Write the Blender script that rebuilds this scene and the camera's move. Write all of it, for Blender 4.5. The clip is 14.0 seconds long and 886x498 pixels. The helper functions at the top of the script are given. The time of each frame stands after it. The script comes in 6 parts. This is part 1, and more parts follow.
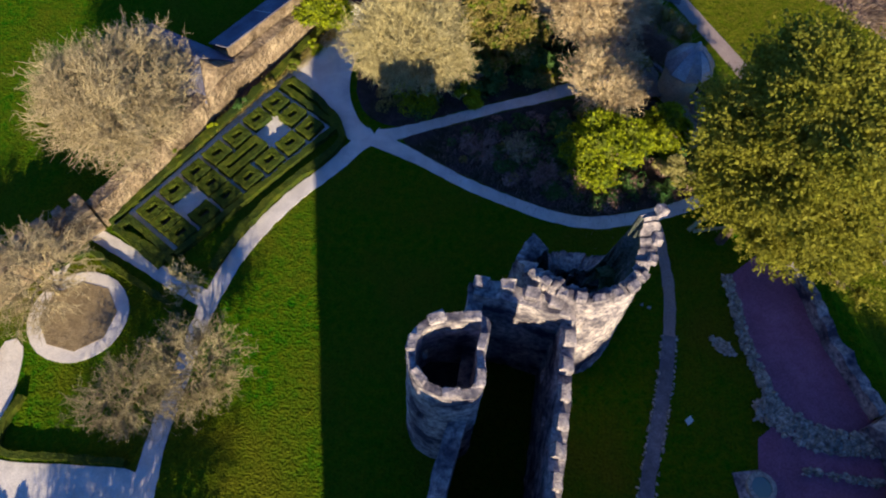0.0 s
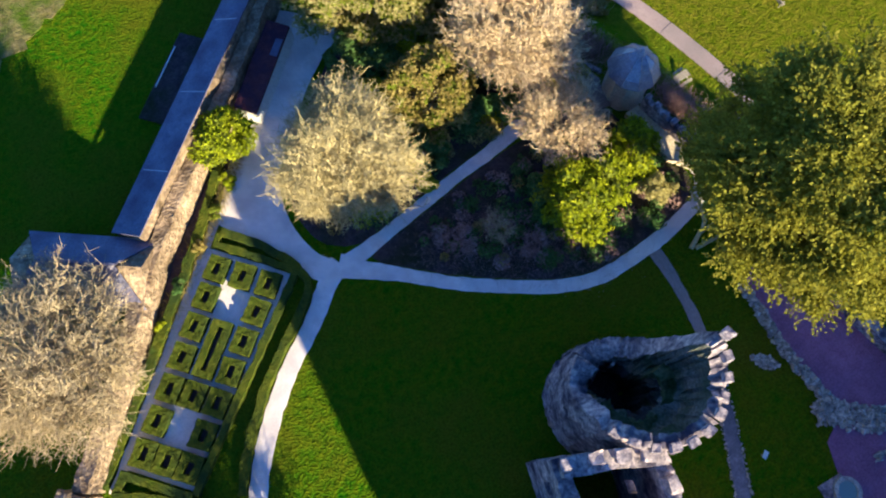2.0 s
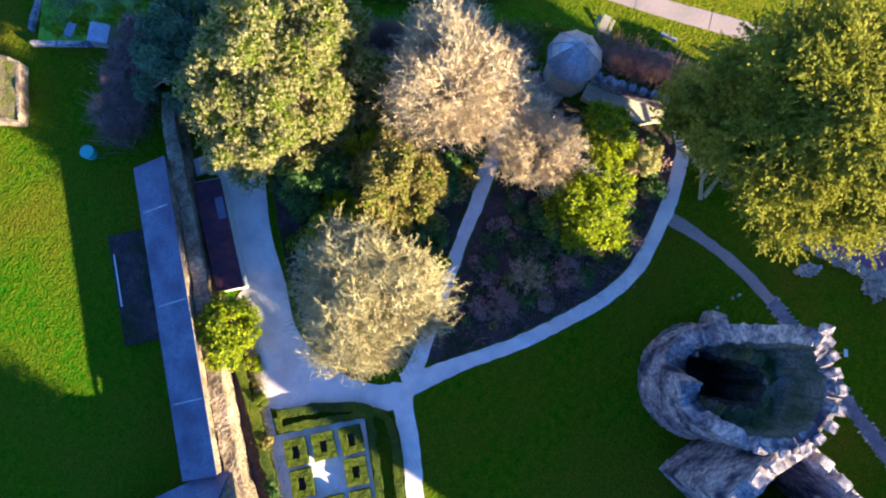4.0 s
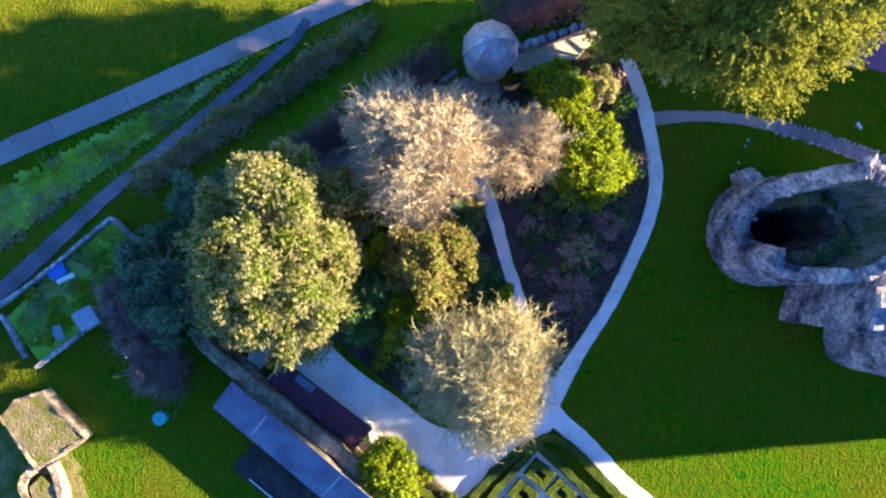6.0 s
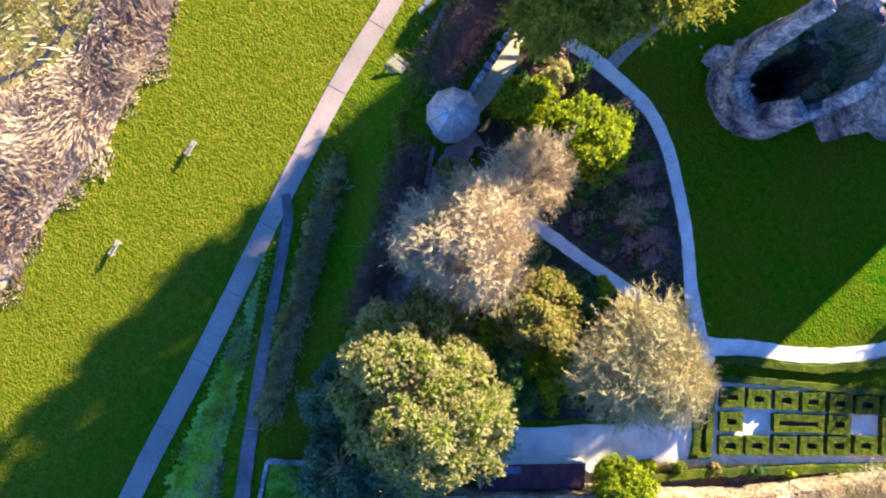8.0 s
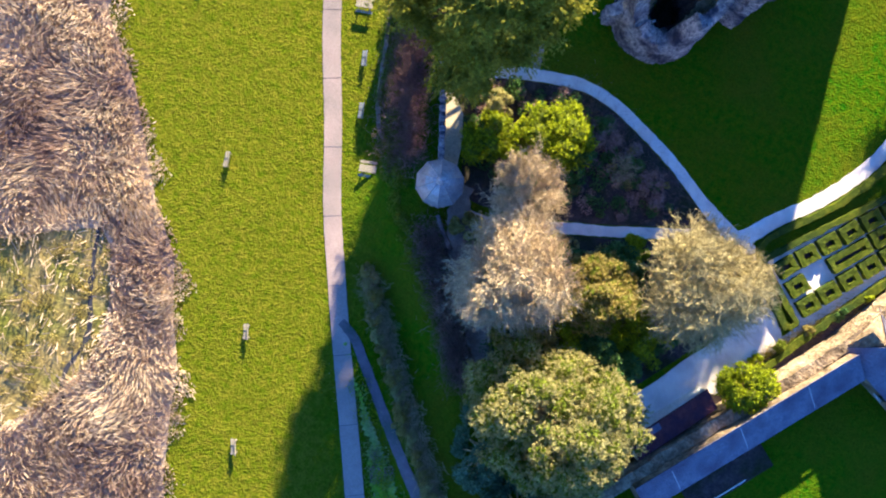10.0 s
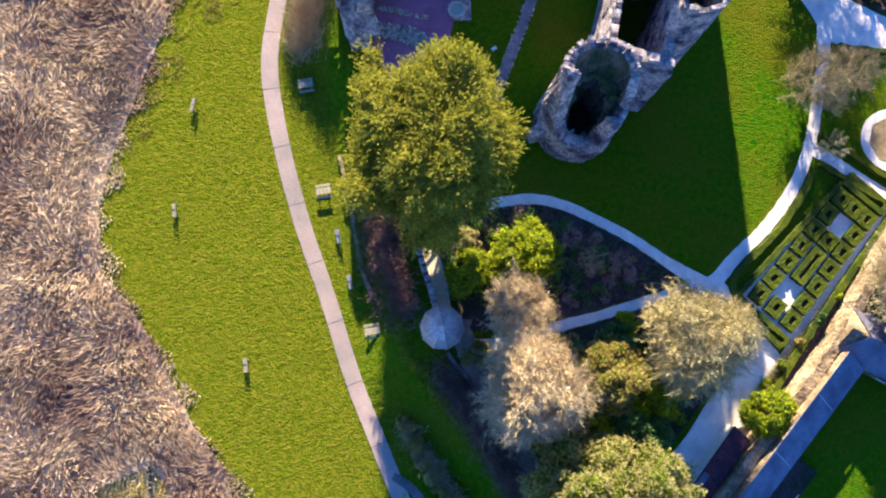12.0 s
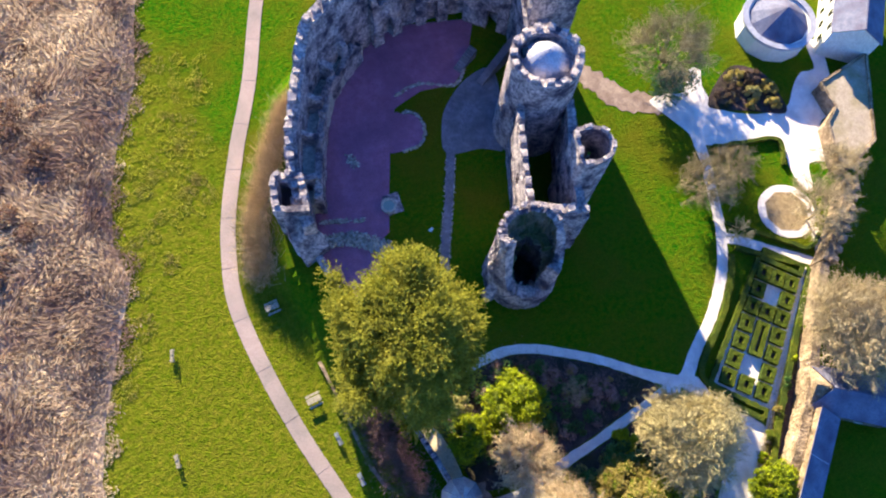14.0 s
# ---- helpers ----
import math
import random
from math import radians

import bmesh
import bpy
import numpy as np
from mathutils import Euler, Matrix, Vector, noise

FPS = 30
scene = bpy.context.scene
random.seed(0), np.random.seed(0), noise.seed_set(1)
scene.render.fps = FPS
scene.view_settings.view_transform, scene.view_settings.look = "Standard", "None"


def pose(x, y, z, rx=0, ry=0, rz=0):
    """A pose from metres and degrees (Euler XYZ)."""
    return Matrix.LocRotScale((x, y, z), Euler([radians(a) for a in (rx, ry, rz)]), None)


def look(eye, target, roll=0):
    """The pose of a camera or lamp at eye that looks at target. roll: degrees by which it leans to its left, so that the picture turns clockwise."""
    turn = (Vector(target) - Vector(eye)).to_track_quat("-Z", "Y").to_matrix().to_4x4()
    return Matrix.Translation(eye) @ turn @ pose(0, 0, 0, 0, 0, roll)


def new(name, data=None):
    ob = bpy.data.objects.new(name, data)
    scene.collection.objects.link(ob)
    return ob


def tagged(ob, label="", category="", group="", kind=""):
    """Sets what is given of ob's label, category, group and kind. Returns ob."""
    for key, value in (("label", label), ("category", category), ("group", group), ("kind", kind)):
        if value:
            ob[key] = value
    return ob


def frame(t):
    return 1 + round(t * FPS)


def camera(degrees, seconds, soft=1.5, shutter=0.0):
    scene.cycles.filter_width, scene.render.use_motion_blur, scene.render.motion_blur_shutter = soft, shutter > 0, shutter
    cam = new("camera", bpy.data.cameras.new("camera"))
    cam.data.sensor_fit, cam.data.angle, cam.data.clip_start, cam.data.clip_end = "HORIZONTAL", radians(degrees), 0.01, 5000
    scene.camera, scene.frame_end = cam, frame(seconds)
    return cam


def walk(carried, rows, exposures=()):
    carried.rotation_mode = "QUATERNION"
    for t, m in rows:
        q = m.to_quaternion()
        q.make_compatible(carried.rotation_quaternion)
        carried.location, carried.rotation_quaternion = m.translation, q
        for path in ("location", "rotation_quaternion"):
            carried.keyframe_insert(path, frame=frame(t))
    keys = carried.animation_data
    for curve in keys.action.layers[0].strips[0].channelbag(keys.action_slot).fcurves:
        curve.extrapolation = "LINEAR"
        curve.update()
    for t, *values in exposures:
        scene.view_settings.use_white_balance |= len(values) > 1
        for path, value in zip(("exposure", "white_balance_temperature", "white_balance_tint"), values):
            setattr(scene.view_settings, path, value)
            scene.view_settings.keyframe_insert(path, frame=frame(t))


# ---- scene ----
cam = camera(67.0, 14.0, soft=2.1)
PATH = [
    (0.0, 0.97, -0.05, 52.81, 28.13, -1.91, 2.02),
    (0.5, -0.58, 5.55, 53.73, 25.68, -1.29, -2.04),
    (1.0, -2.08, 10.96, 54.54, 23.33, -1.12, -7.58),
    (1.5, -3.35, 16.32, 55.28, 20.97, -1.21, -13.48),
    (2.0, -4.17, 21.61, 55.98, 18.53, -1.27, -20.26),
    (2.5, -4.39, 26.63, 56.58, 16.18, -1.19, -27.01),
    (3.0, -4.11, 31.42, 57.22, 13.87, -1.23, -33.87),
    (3.2, -3.89, 33.46, 57.52, 12.72, -1.40, -36.62),
    (3.5, -3.37, 36.27, 57.88, 11.30, -1.33, -41.01),
    (4.0, -2.14, 40.53, 58.39, 8.94, -1.17, -48.76),
    (4.5, -0.53, 44.35, 58.89, 6.71, -1.28, -57.01),
    (5.0, 1.46, 47.67, 59.48, 4.93, -1.73, -65.80),
    (5.3, 2.90, 49.37, 59.93, 3.97, -2.00, -71.44),
    (5.5, 4.04, 50.29, 60.34, 2.95, -1.85, -75.45),
    (6.0, 6.66, 51.85, 60.87, 1.08, -1.09, -86.25),
    (6.5, 9.39, 53.34, 61.36, 0.19, -0.85, -94.44),
    (7.0, 13.04, 55.08, 62.13, -0.69, -1.36, -105.08),
    (7.5, 15.55, 55.65, 62.69, -1.05, -1.38, -114.67),
    (8.0, 17.66, 55.72, 63.83, -1.24, -1.19, -124.74),
    (8.2, 18.40, 55.83, 64.52, -1.32, -1.27, -128.24),
    (8.5, 19.40, 55.96, 65.49, -1.01, -1.21, -133.35),
    (9.0, 20.89, 56.09, 67.02, -0.32, -1.09, -141.54),
    (9.5, 22.22, 56.13, 68.54, 0.47, -1.22, -149.25),
    (10.0, 23.45, 56.04, 70.07, 1.44, -1.71, -156.32),
    (10.3, 24.16, 55.91, 71.05, 2.11, -2.10, -160.08),
    (10.5, 24.61, 55.77, 71.74, 2.61, -2.12, -162.23),
    (11.0, 25.68, 54.60, 73.49, 4.57, -2.15, -166.17),
    (11.5, 26.84, 52.71, 75.36, 6.63, -2.24, -170.73),
    (12.0, 27.61, 50.47, 77.43, 8.53, -2.11, -175.21),
    (12.5, 28.15, 48.95, 79.55, 11.05, -1.99, -179.67),
    (13.0, 28.78, 47.93, 81.38, 13.99, -2.00, -183.86),
    (13.5, 29.36, 47.06, 83.29, 17.04, -2.04, -187.95),
    (14.0, 30.12, 46.03, 85.33, 19.94, -2.16, -192.03),
]
EXPOSURES = [(0.0, 0.9), (1.0, 1.36), (2.0, 1.78), (3.2, 2.16), (5.5, 2.58), (8.0, 2.52), (11.0, 2.31), (14.0, 2.21)]
walk(cam, [(t, pose(x, y, z, a, b, c)) for t, x, y, z, a, b, c in PATH], EXPOSURES)

# ---- light ----
SUN_EL, SUN_TO = 16.8, Vector((0.147, -0.9891))
world = bpy.data.worlds.new("sky")
scene.world = world
world.use_nodes = True
wn = world.node_tree
sky = wn.nodes.new("ShaderNodeTexSky")
sky.sky_type, sky.sun_disc = "NISHITA", False
sky.ozone_density, sky.dust_density = 10.0, 0.0
sky.sun_elevation, sky.sun_rotation = radians(SUN_EL), math.atan2(SUN_TO.x, SUN_TO.y)
wn.nodes["Background"].inputs["Strength"].default_value = 0.082
wn.links.new(sky.outputs[0], wn.nodes["Background"].inputs["Color"])
sun = new("sun", bpy.data.lights.new("sun", "SUN"))
sun.data.energy, sun.data.angle, sun.data.color = 5.0, radians(0.6), (0.95, 0.79, 0.49)
ce = math.cos(radians(SUN_EL))
sun.matrix_world = look((SUN_TO.x * ce * 200, SUN_TO.y * ce * 200, math.sin(radians(SUN_EL)) * 200), (0, 0, 0))


# ---- materials ----
def mat(name, ca, cb, scale=1.0, rough=0.9, bump=0.3, fine=9.0, cc=None, patch=0.12, dist=0.05, island=0.0, stretch=(1, 1, 1), metal=0.0, trans=0.0, spec=0.25, east=None):
    """Two colours mixed by noise at one scale, a third by large patches, with fine relief."""
    m = bpy.data.materials.new(name)
    m.use_nodes = True
    nt = m.node_tree
    N, L = nt.nodes, nt.links
    bs = N["Principled BSDF"]
    bs.inputs["Roughness"].default_value, bs.inputs["Metallic"].default_value = rough, metal
    bs.inputs["Specular IOR Level"].default_value = spec
    tc, mp = N.new("ShaderNodeTexCoord"), N.new("ShaderNodeMapping")
    mp.inputs["Scale"].default_value = stretch
    L.new(tc.outputs["Object"], mp.inputs["Vector"])

    def tex(s, detail=4.0):
        n = N.new("ShaderNodeTexNoise")
        n.inputs["Scale"].default_value, n.inputs["Detail"].default_value, n.inputs["Roughness"].default_value = s, detail, 0.62
        L.new(mp.outputs[0], n.inputs["Vector"])
        return n.outputs["Fac"]

    def ramp(src, lo, hi):
        r = N.new("ShaderNodeMapRange")
        r.inputs["From Min"].default_value, r.inputs["From Max"].default_value = lo, hi
        L.new(src, r.inputs["Value"])
        return r.outputs[0]

    def mix(fac, a, b, mode="MIX"):
        x = N.new("ShaderNodeMix")
        x.data_type, x.blend_type = "RGBA", mode
        for sock, v in ((x.inputs[0], fac), (x.inputs[6], a), (x.inputs[7], b)):
            if isinstance(v, tuple):
                sock.default_value = (*v, 1)
            elif isinstance(v, float):
                sock.default_value = v
            else:
                L.new(v, sock)
        return x.outputs[2]

    mid = tex(scale)
    col = mix(ramp(mid, 0.32, 0.68), ca, cb)
    if cc:
        col = mix(ramp(tex(scale * patch, 3.0), 0.42, 0.66), col, cc)
    if east:
        # yellower riverside sward with sunlit tone in its colours, and where it takes over
        sx = N.new("ShaderNodeSeparateXYZ")
        L.new(tc.outputs["Object"], sx.inputs[0])
        wob = N.new("ShaderNodeMath")
        wob.operation = "MULTIPLY_ADD"
        L.new(tex(0.15, 3.0), wob.inputs[0])
        wob.inputs[1].default_value = 8.0
        slope = N.new("ShaderNodeMath")
        slope.operation = "MULTIPLY_ADD"
        L.new(sx.outputs["Y"], slope.inputs[0])
        slope.inputs[1].default_value = 0.32
        L.new(sx.outputs["X"], slope.inputs[2])
        L.new(slope.outputs[0], wob.inputs[2])
        col = mix(ramp(wob.outputs[0], east[2], east[3]), col, mix(ramp(tex(scale * 0.8), 0.32, 0.68), east[0], east[1]))
    small = tex(scale * fine, 2.0)
    shade = N.new("ShaderNodeMapRange")
    shade.inputs["To Min"].default_value, shade.inputs["To Max"].default_value = 0.72, 1.25
    L.new(ramp(small, 0.3, 0.7), shade.inputs["Value"])
    col = mix(1.0, col, shade.outputs[0], "MULTIPLY")
    if island:
        g = N.new("ShaderNodeNewGeometry")
        v = N.new("ShaderNodeMapRange")
        v.inputs["To Min"].default_value, v.inputs["To Max"].default_value = 1 - island, 1 + island
        L.new(g.outputs["Random Per Island"], v.inputs["Value"])
        col = mix(1.0, col, v.outputs[0], "MULTIPLY")
    L.new(col, bs.inputs["Base Color"])
    if bump:
        b = N.new("ShaderNodeBump")
        b.inputs["Strength"].default_value, b.inputs["Distance"].default_value = bump, dist
        h = N.new("ShaderNodeMath")
        h.operation = "ADD"
        L.new(mid, h.inputs[0])
        L.new(small, h.inputs[1])
        L.new(h.outputs[0], b.inputs["Height"])
        L.new(b.outputs[0], bs.inputs["Normal"])
    if trans:
        tr, mx = N.new("ShaderNodeBsdfTranslucent"), N.new("ShaderNodeMixShader")
        mx.inputs[0].default_value = trans
        L.new(col, tr.inputs["Color"])
        L.new(bs.outputs[0], mx.inputs[1])
        L.new(tr.outputs[0], mx.inputs[2])
        L.new(mx.outputs[0], N["Material Output"].inputs["Surface"])
    return m


def plain(name, c, rough=0.5, metal=0.0):
    m = bpy.data.materials.new(name)
    m.use_nodes = True
    b = m.node_tree.nodes["Principled BSDF"]
    b.inputs["Base Color"].default_value, b.inputs["Roughness"].default_value, b.inputs["Metallic"].default_value = (*c, 1), rough, metal
    return m


GRASS = mat("grass", (0.014, 0.122, 0.004), (0.098, 0.146, 0.006), 1.5, 0.95, 1.0, 3.2, (0.112, 0.122, 0.010), 0.05, 0.34, spec=0.0, east=((0.090, 0.137, 0.006), (0.175, 0.170, 0.018), 49.5, 57.0))
GRAVEL = mat("pale_gravel", (0.80, 0.73, 0.74), (0.90, 0.83, 0.835), 1.2, 0.95, 0.35, 14, (0.66, 0.60, 0.62), 0.3, 0.03, spec=0.0)
CONCRETE = mat("path_concrete", (0.37, 0.285, 0.29), (0.45, 0.355, 0.35), 0.7, 0.9, 0.2, 16, (0.29, 0.245, 0.245), 0.25, 0.02, spec=0.0)
SLATE_PATH = mat("slate_flags", (0.15, 0.16, 0.21), (0.25, 0.26, 0.32), 1.4, 0.85, 0.4, 6, (0.13, 0.14, 0.18), 0.2, 0.04, spec=0.1)
TARMAC = mat("old_tarmac", (0.15, 0.12, 0.155), (0.22, 0.18, 0.22), 1.1, 0.9, 0.4, 10, (0.10, 0.11, 0.11), 0.3, 0.03, spec=0.05)
SOIL = mat("soil", (0.055, 0.040, 0.050), (0.105, 0.078, 0.082), 1.2, 1.0, 0.8, 5, (0.035, 0.04, 0.02), 0.2, 0.15, spec=0.0)
COURT = mat("courtyard_gravel", (0.31, 0.135, 0.24), (0.40, 0.185, 0.31), 0.8, 1.0, 0.3, 12, (0.25, 0.12, 0.21), 0.15, 0.03, spec=0.0)
STONE = mat("castle_stone", (0.15, 0.14, 0.205), (0.84, 0.735, 0.745), 2.6, 0.95, 0.9, 4.5, (0.072, 0.068, 0.108), 0.16, 0.16, spec=0.0)
RUBBLE = mat("rubble_stone", (0.26, 0.25, 0.25), (0.55, 0.53, 0.50), 2.0, 0.95, 0.6, 4, None, 0.2, 0.08, island=0.35)
WALLSTONE = mat("garden_wall_stone", (0.22, 0.155, 0.11), (0.50, 0.39, 0.29), 0.8, 0.95, 1.0, 4, (0.11, 0.08, 0.055), 0.35, 0.18)
TERRACE = mat("terrace_stone", (0.58, 0.50, 0.38), (0.70, 0.61, 0.47), 1.0, 0.9, 0.3, 8, None, 0.2, 0.03)
ROOFSLATE = mat("roof_slate", (0.125, 0.135, 0.225), (0.225, 0.235, 0.335), 1.6, 0.8, 0.6, 6, (0.12, 0.11, 0.18), 0.25, 0.05, spec=0.05)
HEDGE = mat("box_hedge_leaf", (0.048, 0.078, 0.012), (0.112, 0.128, 0.020), 1.5, 0.9, 0.9, 5, (0.035, 0.062, 0.02), 0.2, 0.14, spec=0.0)
BARK = mat("pale_bark", (0.34, 0.29, 0.15), (0.55, 0.475, 0.27), 0.6, 0.95, 0.0, 6, None, 0.2, 0.03, island=0.3, spec=0.0)
BARK_DULL = mat("dull_brown_twigs", (0.20, 0.165, 0.095), (0.40, 0.34, 0.22), 0.6, 0.95, 0.0, 6, None, 0.2, 0.03, island=0.3, spec=0.0)
BARK_TAN = mat("tan_twigs", (0.45, 0.345, 0.22), (0.65, 0.53, 0.37), 0.6, 0.95, 0.0, 6, None, 0.2, 0.03, island=0.3, spec=0.0)
BARK_GREY = mat("grey_twigs", (0.32, 0.26, 0.165), (0.49, 0.405, 0.27), 0.6, 0.95, 0.0, 6, None, 0.2, 0.03, island=0.25, spec=0.0)
BARK_DARK = mat("dark_bark", (0.10, 0.07, 0.055), (0.19, 0.135, 0.10), 0.8, 0.95, 0.3, 6, None, 0.2, 0.05, spec=0.0)
L_OAK = mat("holm_oak_leaf", (0.36, 0.33, 0.135), (0.51, 0.465, 0.22), 0.5, 0.7, 0.0, 6, None, island=0.25, trans=0.35, spec=0.05)
L_YEW = mat("yew_needles", (0.245, 0.258, 0.034), (0.375, 0.358, 0.066), 0.5, 0.8, 0.0, 6, None, island=0.2, trans=0.45, spec=0.0)
L_WEED = mat("pale_weed_leaf", (0.22, 0.45, 0.05), (0.38, 0.60, 0.11), 0.4, 0.9, 0.0, 6, (0.33, 0.37, 0.20), 0.5, island=0.3, trans=0.4, spec=0.0)
VERGE = mat("rough_verge", (0.19, 0.43, 0.04), (0.34, 0.58, 0.09), 0.8, 1.0, 0.9, 5, (0.25, 0.30, 0.13), 0.25, 0.2, spec=0.0)
# olive leaf for low plants; inside crowns its darker colour paints shade
L_OLIVE = mat("olive_and_inner_shade_leaf", (0.14, 0.20, 0.024), (0.25, 0.29, 0.05), 0.5, 0.8, 0.0, 6, None, island=0.25, trans=0.4, spec=0.0)
# near-black stone colour that stands in for the shade deep in the tower
HOLE_SHADE = mat("hole_shade_stone", (0.030, 0.028, 0.036), (0.065, 0.058, 0.066), 1.2, 0.95, 0.8, 4, (0.02, 0.035, 0.02), 0.3, 0.15, spec=0.0)
L_BRIGHT = mat("laurel_leaf", (0.23, 0.31, 0.010), (0.46, 0.51, 0.028), 0.6, 0.6, 0.0, 6, None, island=0.3, trans=0.4, spec=0.1)
L_DARK = mat("dark_evergreen_leaf", (0.06, 0.15, 0.045), (0.135, 0.235, 0.07), 0.6, 0.7, 0.0, 6, None, island=0.35, trans=0.3, spec=0.1)
L_BLUE = mat("blue_green_needles", (0.085, 0.17, 0.11), (0.19, 0.30, 0.20), 0.5, 0.8, 0.0, 6, None, island=0.35, trans=0.35, spec=0.0)
L_BROWN = mat("olive_brown_leaf", (0.26, 0.22, 0.058), (0.48, 0.40, 0.16), 0.6, 0.8, 0.0, 6, None, island=0.3, trans=0.4, spec=0.05)
L_PURPLE = mat("bare_purple_stems", (0.26, 0.16, 0.16), (0.40, 0.275, 0.255), 0.6, 0.9, 0.0, 6, None, island=0.35, spec=0.0)
REED = mat("dry_reed", (0.50, 0.385, 0.30), (0.84, 0.71, 0.56), 0.14, 0.95, 0.0, 8, (0.30, 0.205, 0.185), 0.6, island=0.22, trans=0.45, spec=0.0)
MUD = mat("marsh_ground", (0.48, 0.365, 0.28), (0.66, 0.53, 0.41), 0.5, 0.95, 0.5, 6, (0.32, 0.22, 0.185), 0.25, 0.12, spec=0.0)
WOOD = mat("weathered_wood", (0.28, 0.24, 0.20), (0.42, 0.38, 0.33), 3.0, 0.85, 0.2, 6, None, 0.3, 0.01)
BLUEWOOD = mat("blue_grey_wood", (0.16, 0.18, 0.24), (0.25, 0.28, 0.36), 3.0, 0.7, 0.2, 6, None, 0.3, 0.01)
WHITEWALL = mat("white_render", (0.72, 0.71, 0.70), (0.80, 0.79, 0.77), 0.8, 0.9, 0.1, 8, None, 0.3, 0.01)
CREAMWALL = mat("cream_render", (0.52, 0.44, 0.37), (0.62, 0.53, 0.45), 0.8, 0.9, 0.2, 8, None, 0.3, 0.02)
LEAD = mat("grey_lead_roof", (0.34, 0.34, 0.44), (0.50, 0.50, 0.60), 1.2, 0.4, 0.15, 6, None, 0.3, 0.02, metal=0.2)
GAZ_LEAD = mat("blue_grey_lead", (0.26, 0.27, 0.36), (0.42, 0.43, 0.53), 1.2, 0.35, 0.15, 6, None, 0.3, 0.02, metal=0.3, spec=0.5)
BARE_EARTH = mat("trodden_earth", (0.27, 0.20, 0.185), (0.42, 0.33, 0.30), 0.9, 1.0, 0.5, 8, (0.20, 0.14, 0.13), 0.3, 0.08, spec=0.0)
DARK = plain("dark_glass", (0.02, 0.02, 0.025), 0.2)
TEAL = plain("teal_plastic", (0.05, 0.42, 0.42), 0.5)
BLUE = plain("blue_plastic", (0.02, 0.16, 0.55), 0.5)
PALE = plain("pale_plastic", (0.75, 0.75, 0.72), 0.5)


# ---- building blocks ----
def mesh(name, verts, faces):
    me = bpy.data.meshes.new(name)
    me.from_pydata([tuple(map(float, v)) for v in verts], [], [tuple(map(int, f)) for f in faces])
    me.update()
    return me


def place(name, me, material, parent=None, label="", m=None):
    ob = new(name, me)
    if me and material and not me.materials:
        me.materials.append(material)
    if parent:
        ob.parent = parent
    if label:
        ob["label"] = label
    if m is not None:
        ob.matrix_basis = m
    return ob


def finish(bm, name):
    me = bpy.data.meshes.new(name)
    bmesh.ops.recalc_face_normals(bm, faces=bm.faces)
    bm.to_mesh(me)
    bm.free()
    return me


def part(name, bm, material, parent, label="", m=None):
    return place(name, finish(bm, name), material, parent, label, m)


def box(bm, size, at=(0, 0, 0), bevel=0.0, rot=None):
    r = bmesh.ops.create_cube(bm, size=1.0, matrix=Matrix.Translation(at) @ (rot or Matrix()) @ Matrix.Diagonal((*size, 1)))
    if bevel:
        es = {e for v in r["verts"] for e in v.link_edges}
        bmesh.ops.bevel(bm, geom=list(es), offset=bevel, segments=1, affect="EDGES")
    return bm


def thing(name, label, category, at=(0, 0, 0), rz=0.0, group="", kind=""):
    ob = new(name)
    ob.matrix_basis = pose(*at, 0, 0, rz)
    return tagged(ob, label, category, group, kind)


def curve_points(pts, step=0.6, closed=False):
    """Points along a smooth line through pts."""
    p = [Vector(q).to_3d() for q in pts]
    n = len(p)
    out = []
    for i in range(n if closed else n - 1):
        a, b, c, d = (p[(i + k) % n] if closed else p[min(max(i + k, 0), n - 1)] for k in (-1, 0, 1, 2))
        k = max(2, int((c - b).length / step))
        for j in range(k):
            t = j / k
            out.append(0.5 * (2 * b + (c - a) * t + (2 * a - 5 * b + 4 * c - d) * t * t + (3 * b - a - 3 * c + d) * t ** 3))
    if not closed:
        out.append(p[-1])
    return out


def straight_points(pts, step=0.6, closed=False):
    """Points along straight runs between pts."""
    p = [Vector((*q, 0)) for q in pts]
    out = []
    for a, b in zip(p, p[1:] + p[:1] if closed else p[1:]):
        k = max(2, int((b - a).length / step))
        out += [a.lerp(b, j / k) for j in range(k)]
    return out if closed else out + [p[-1]]


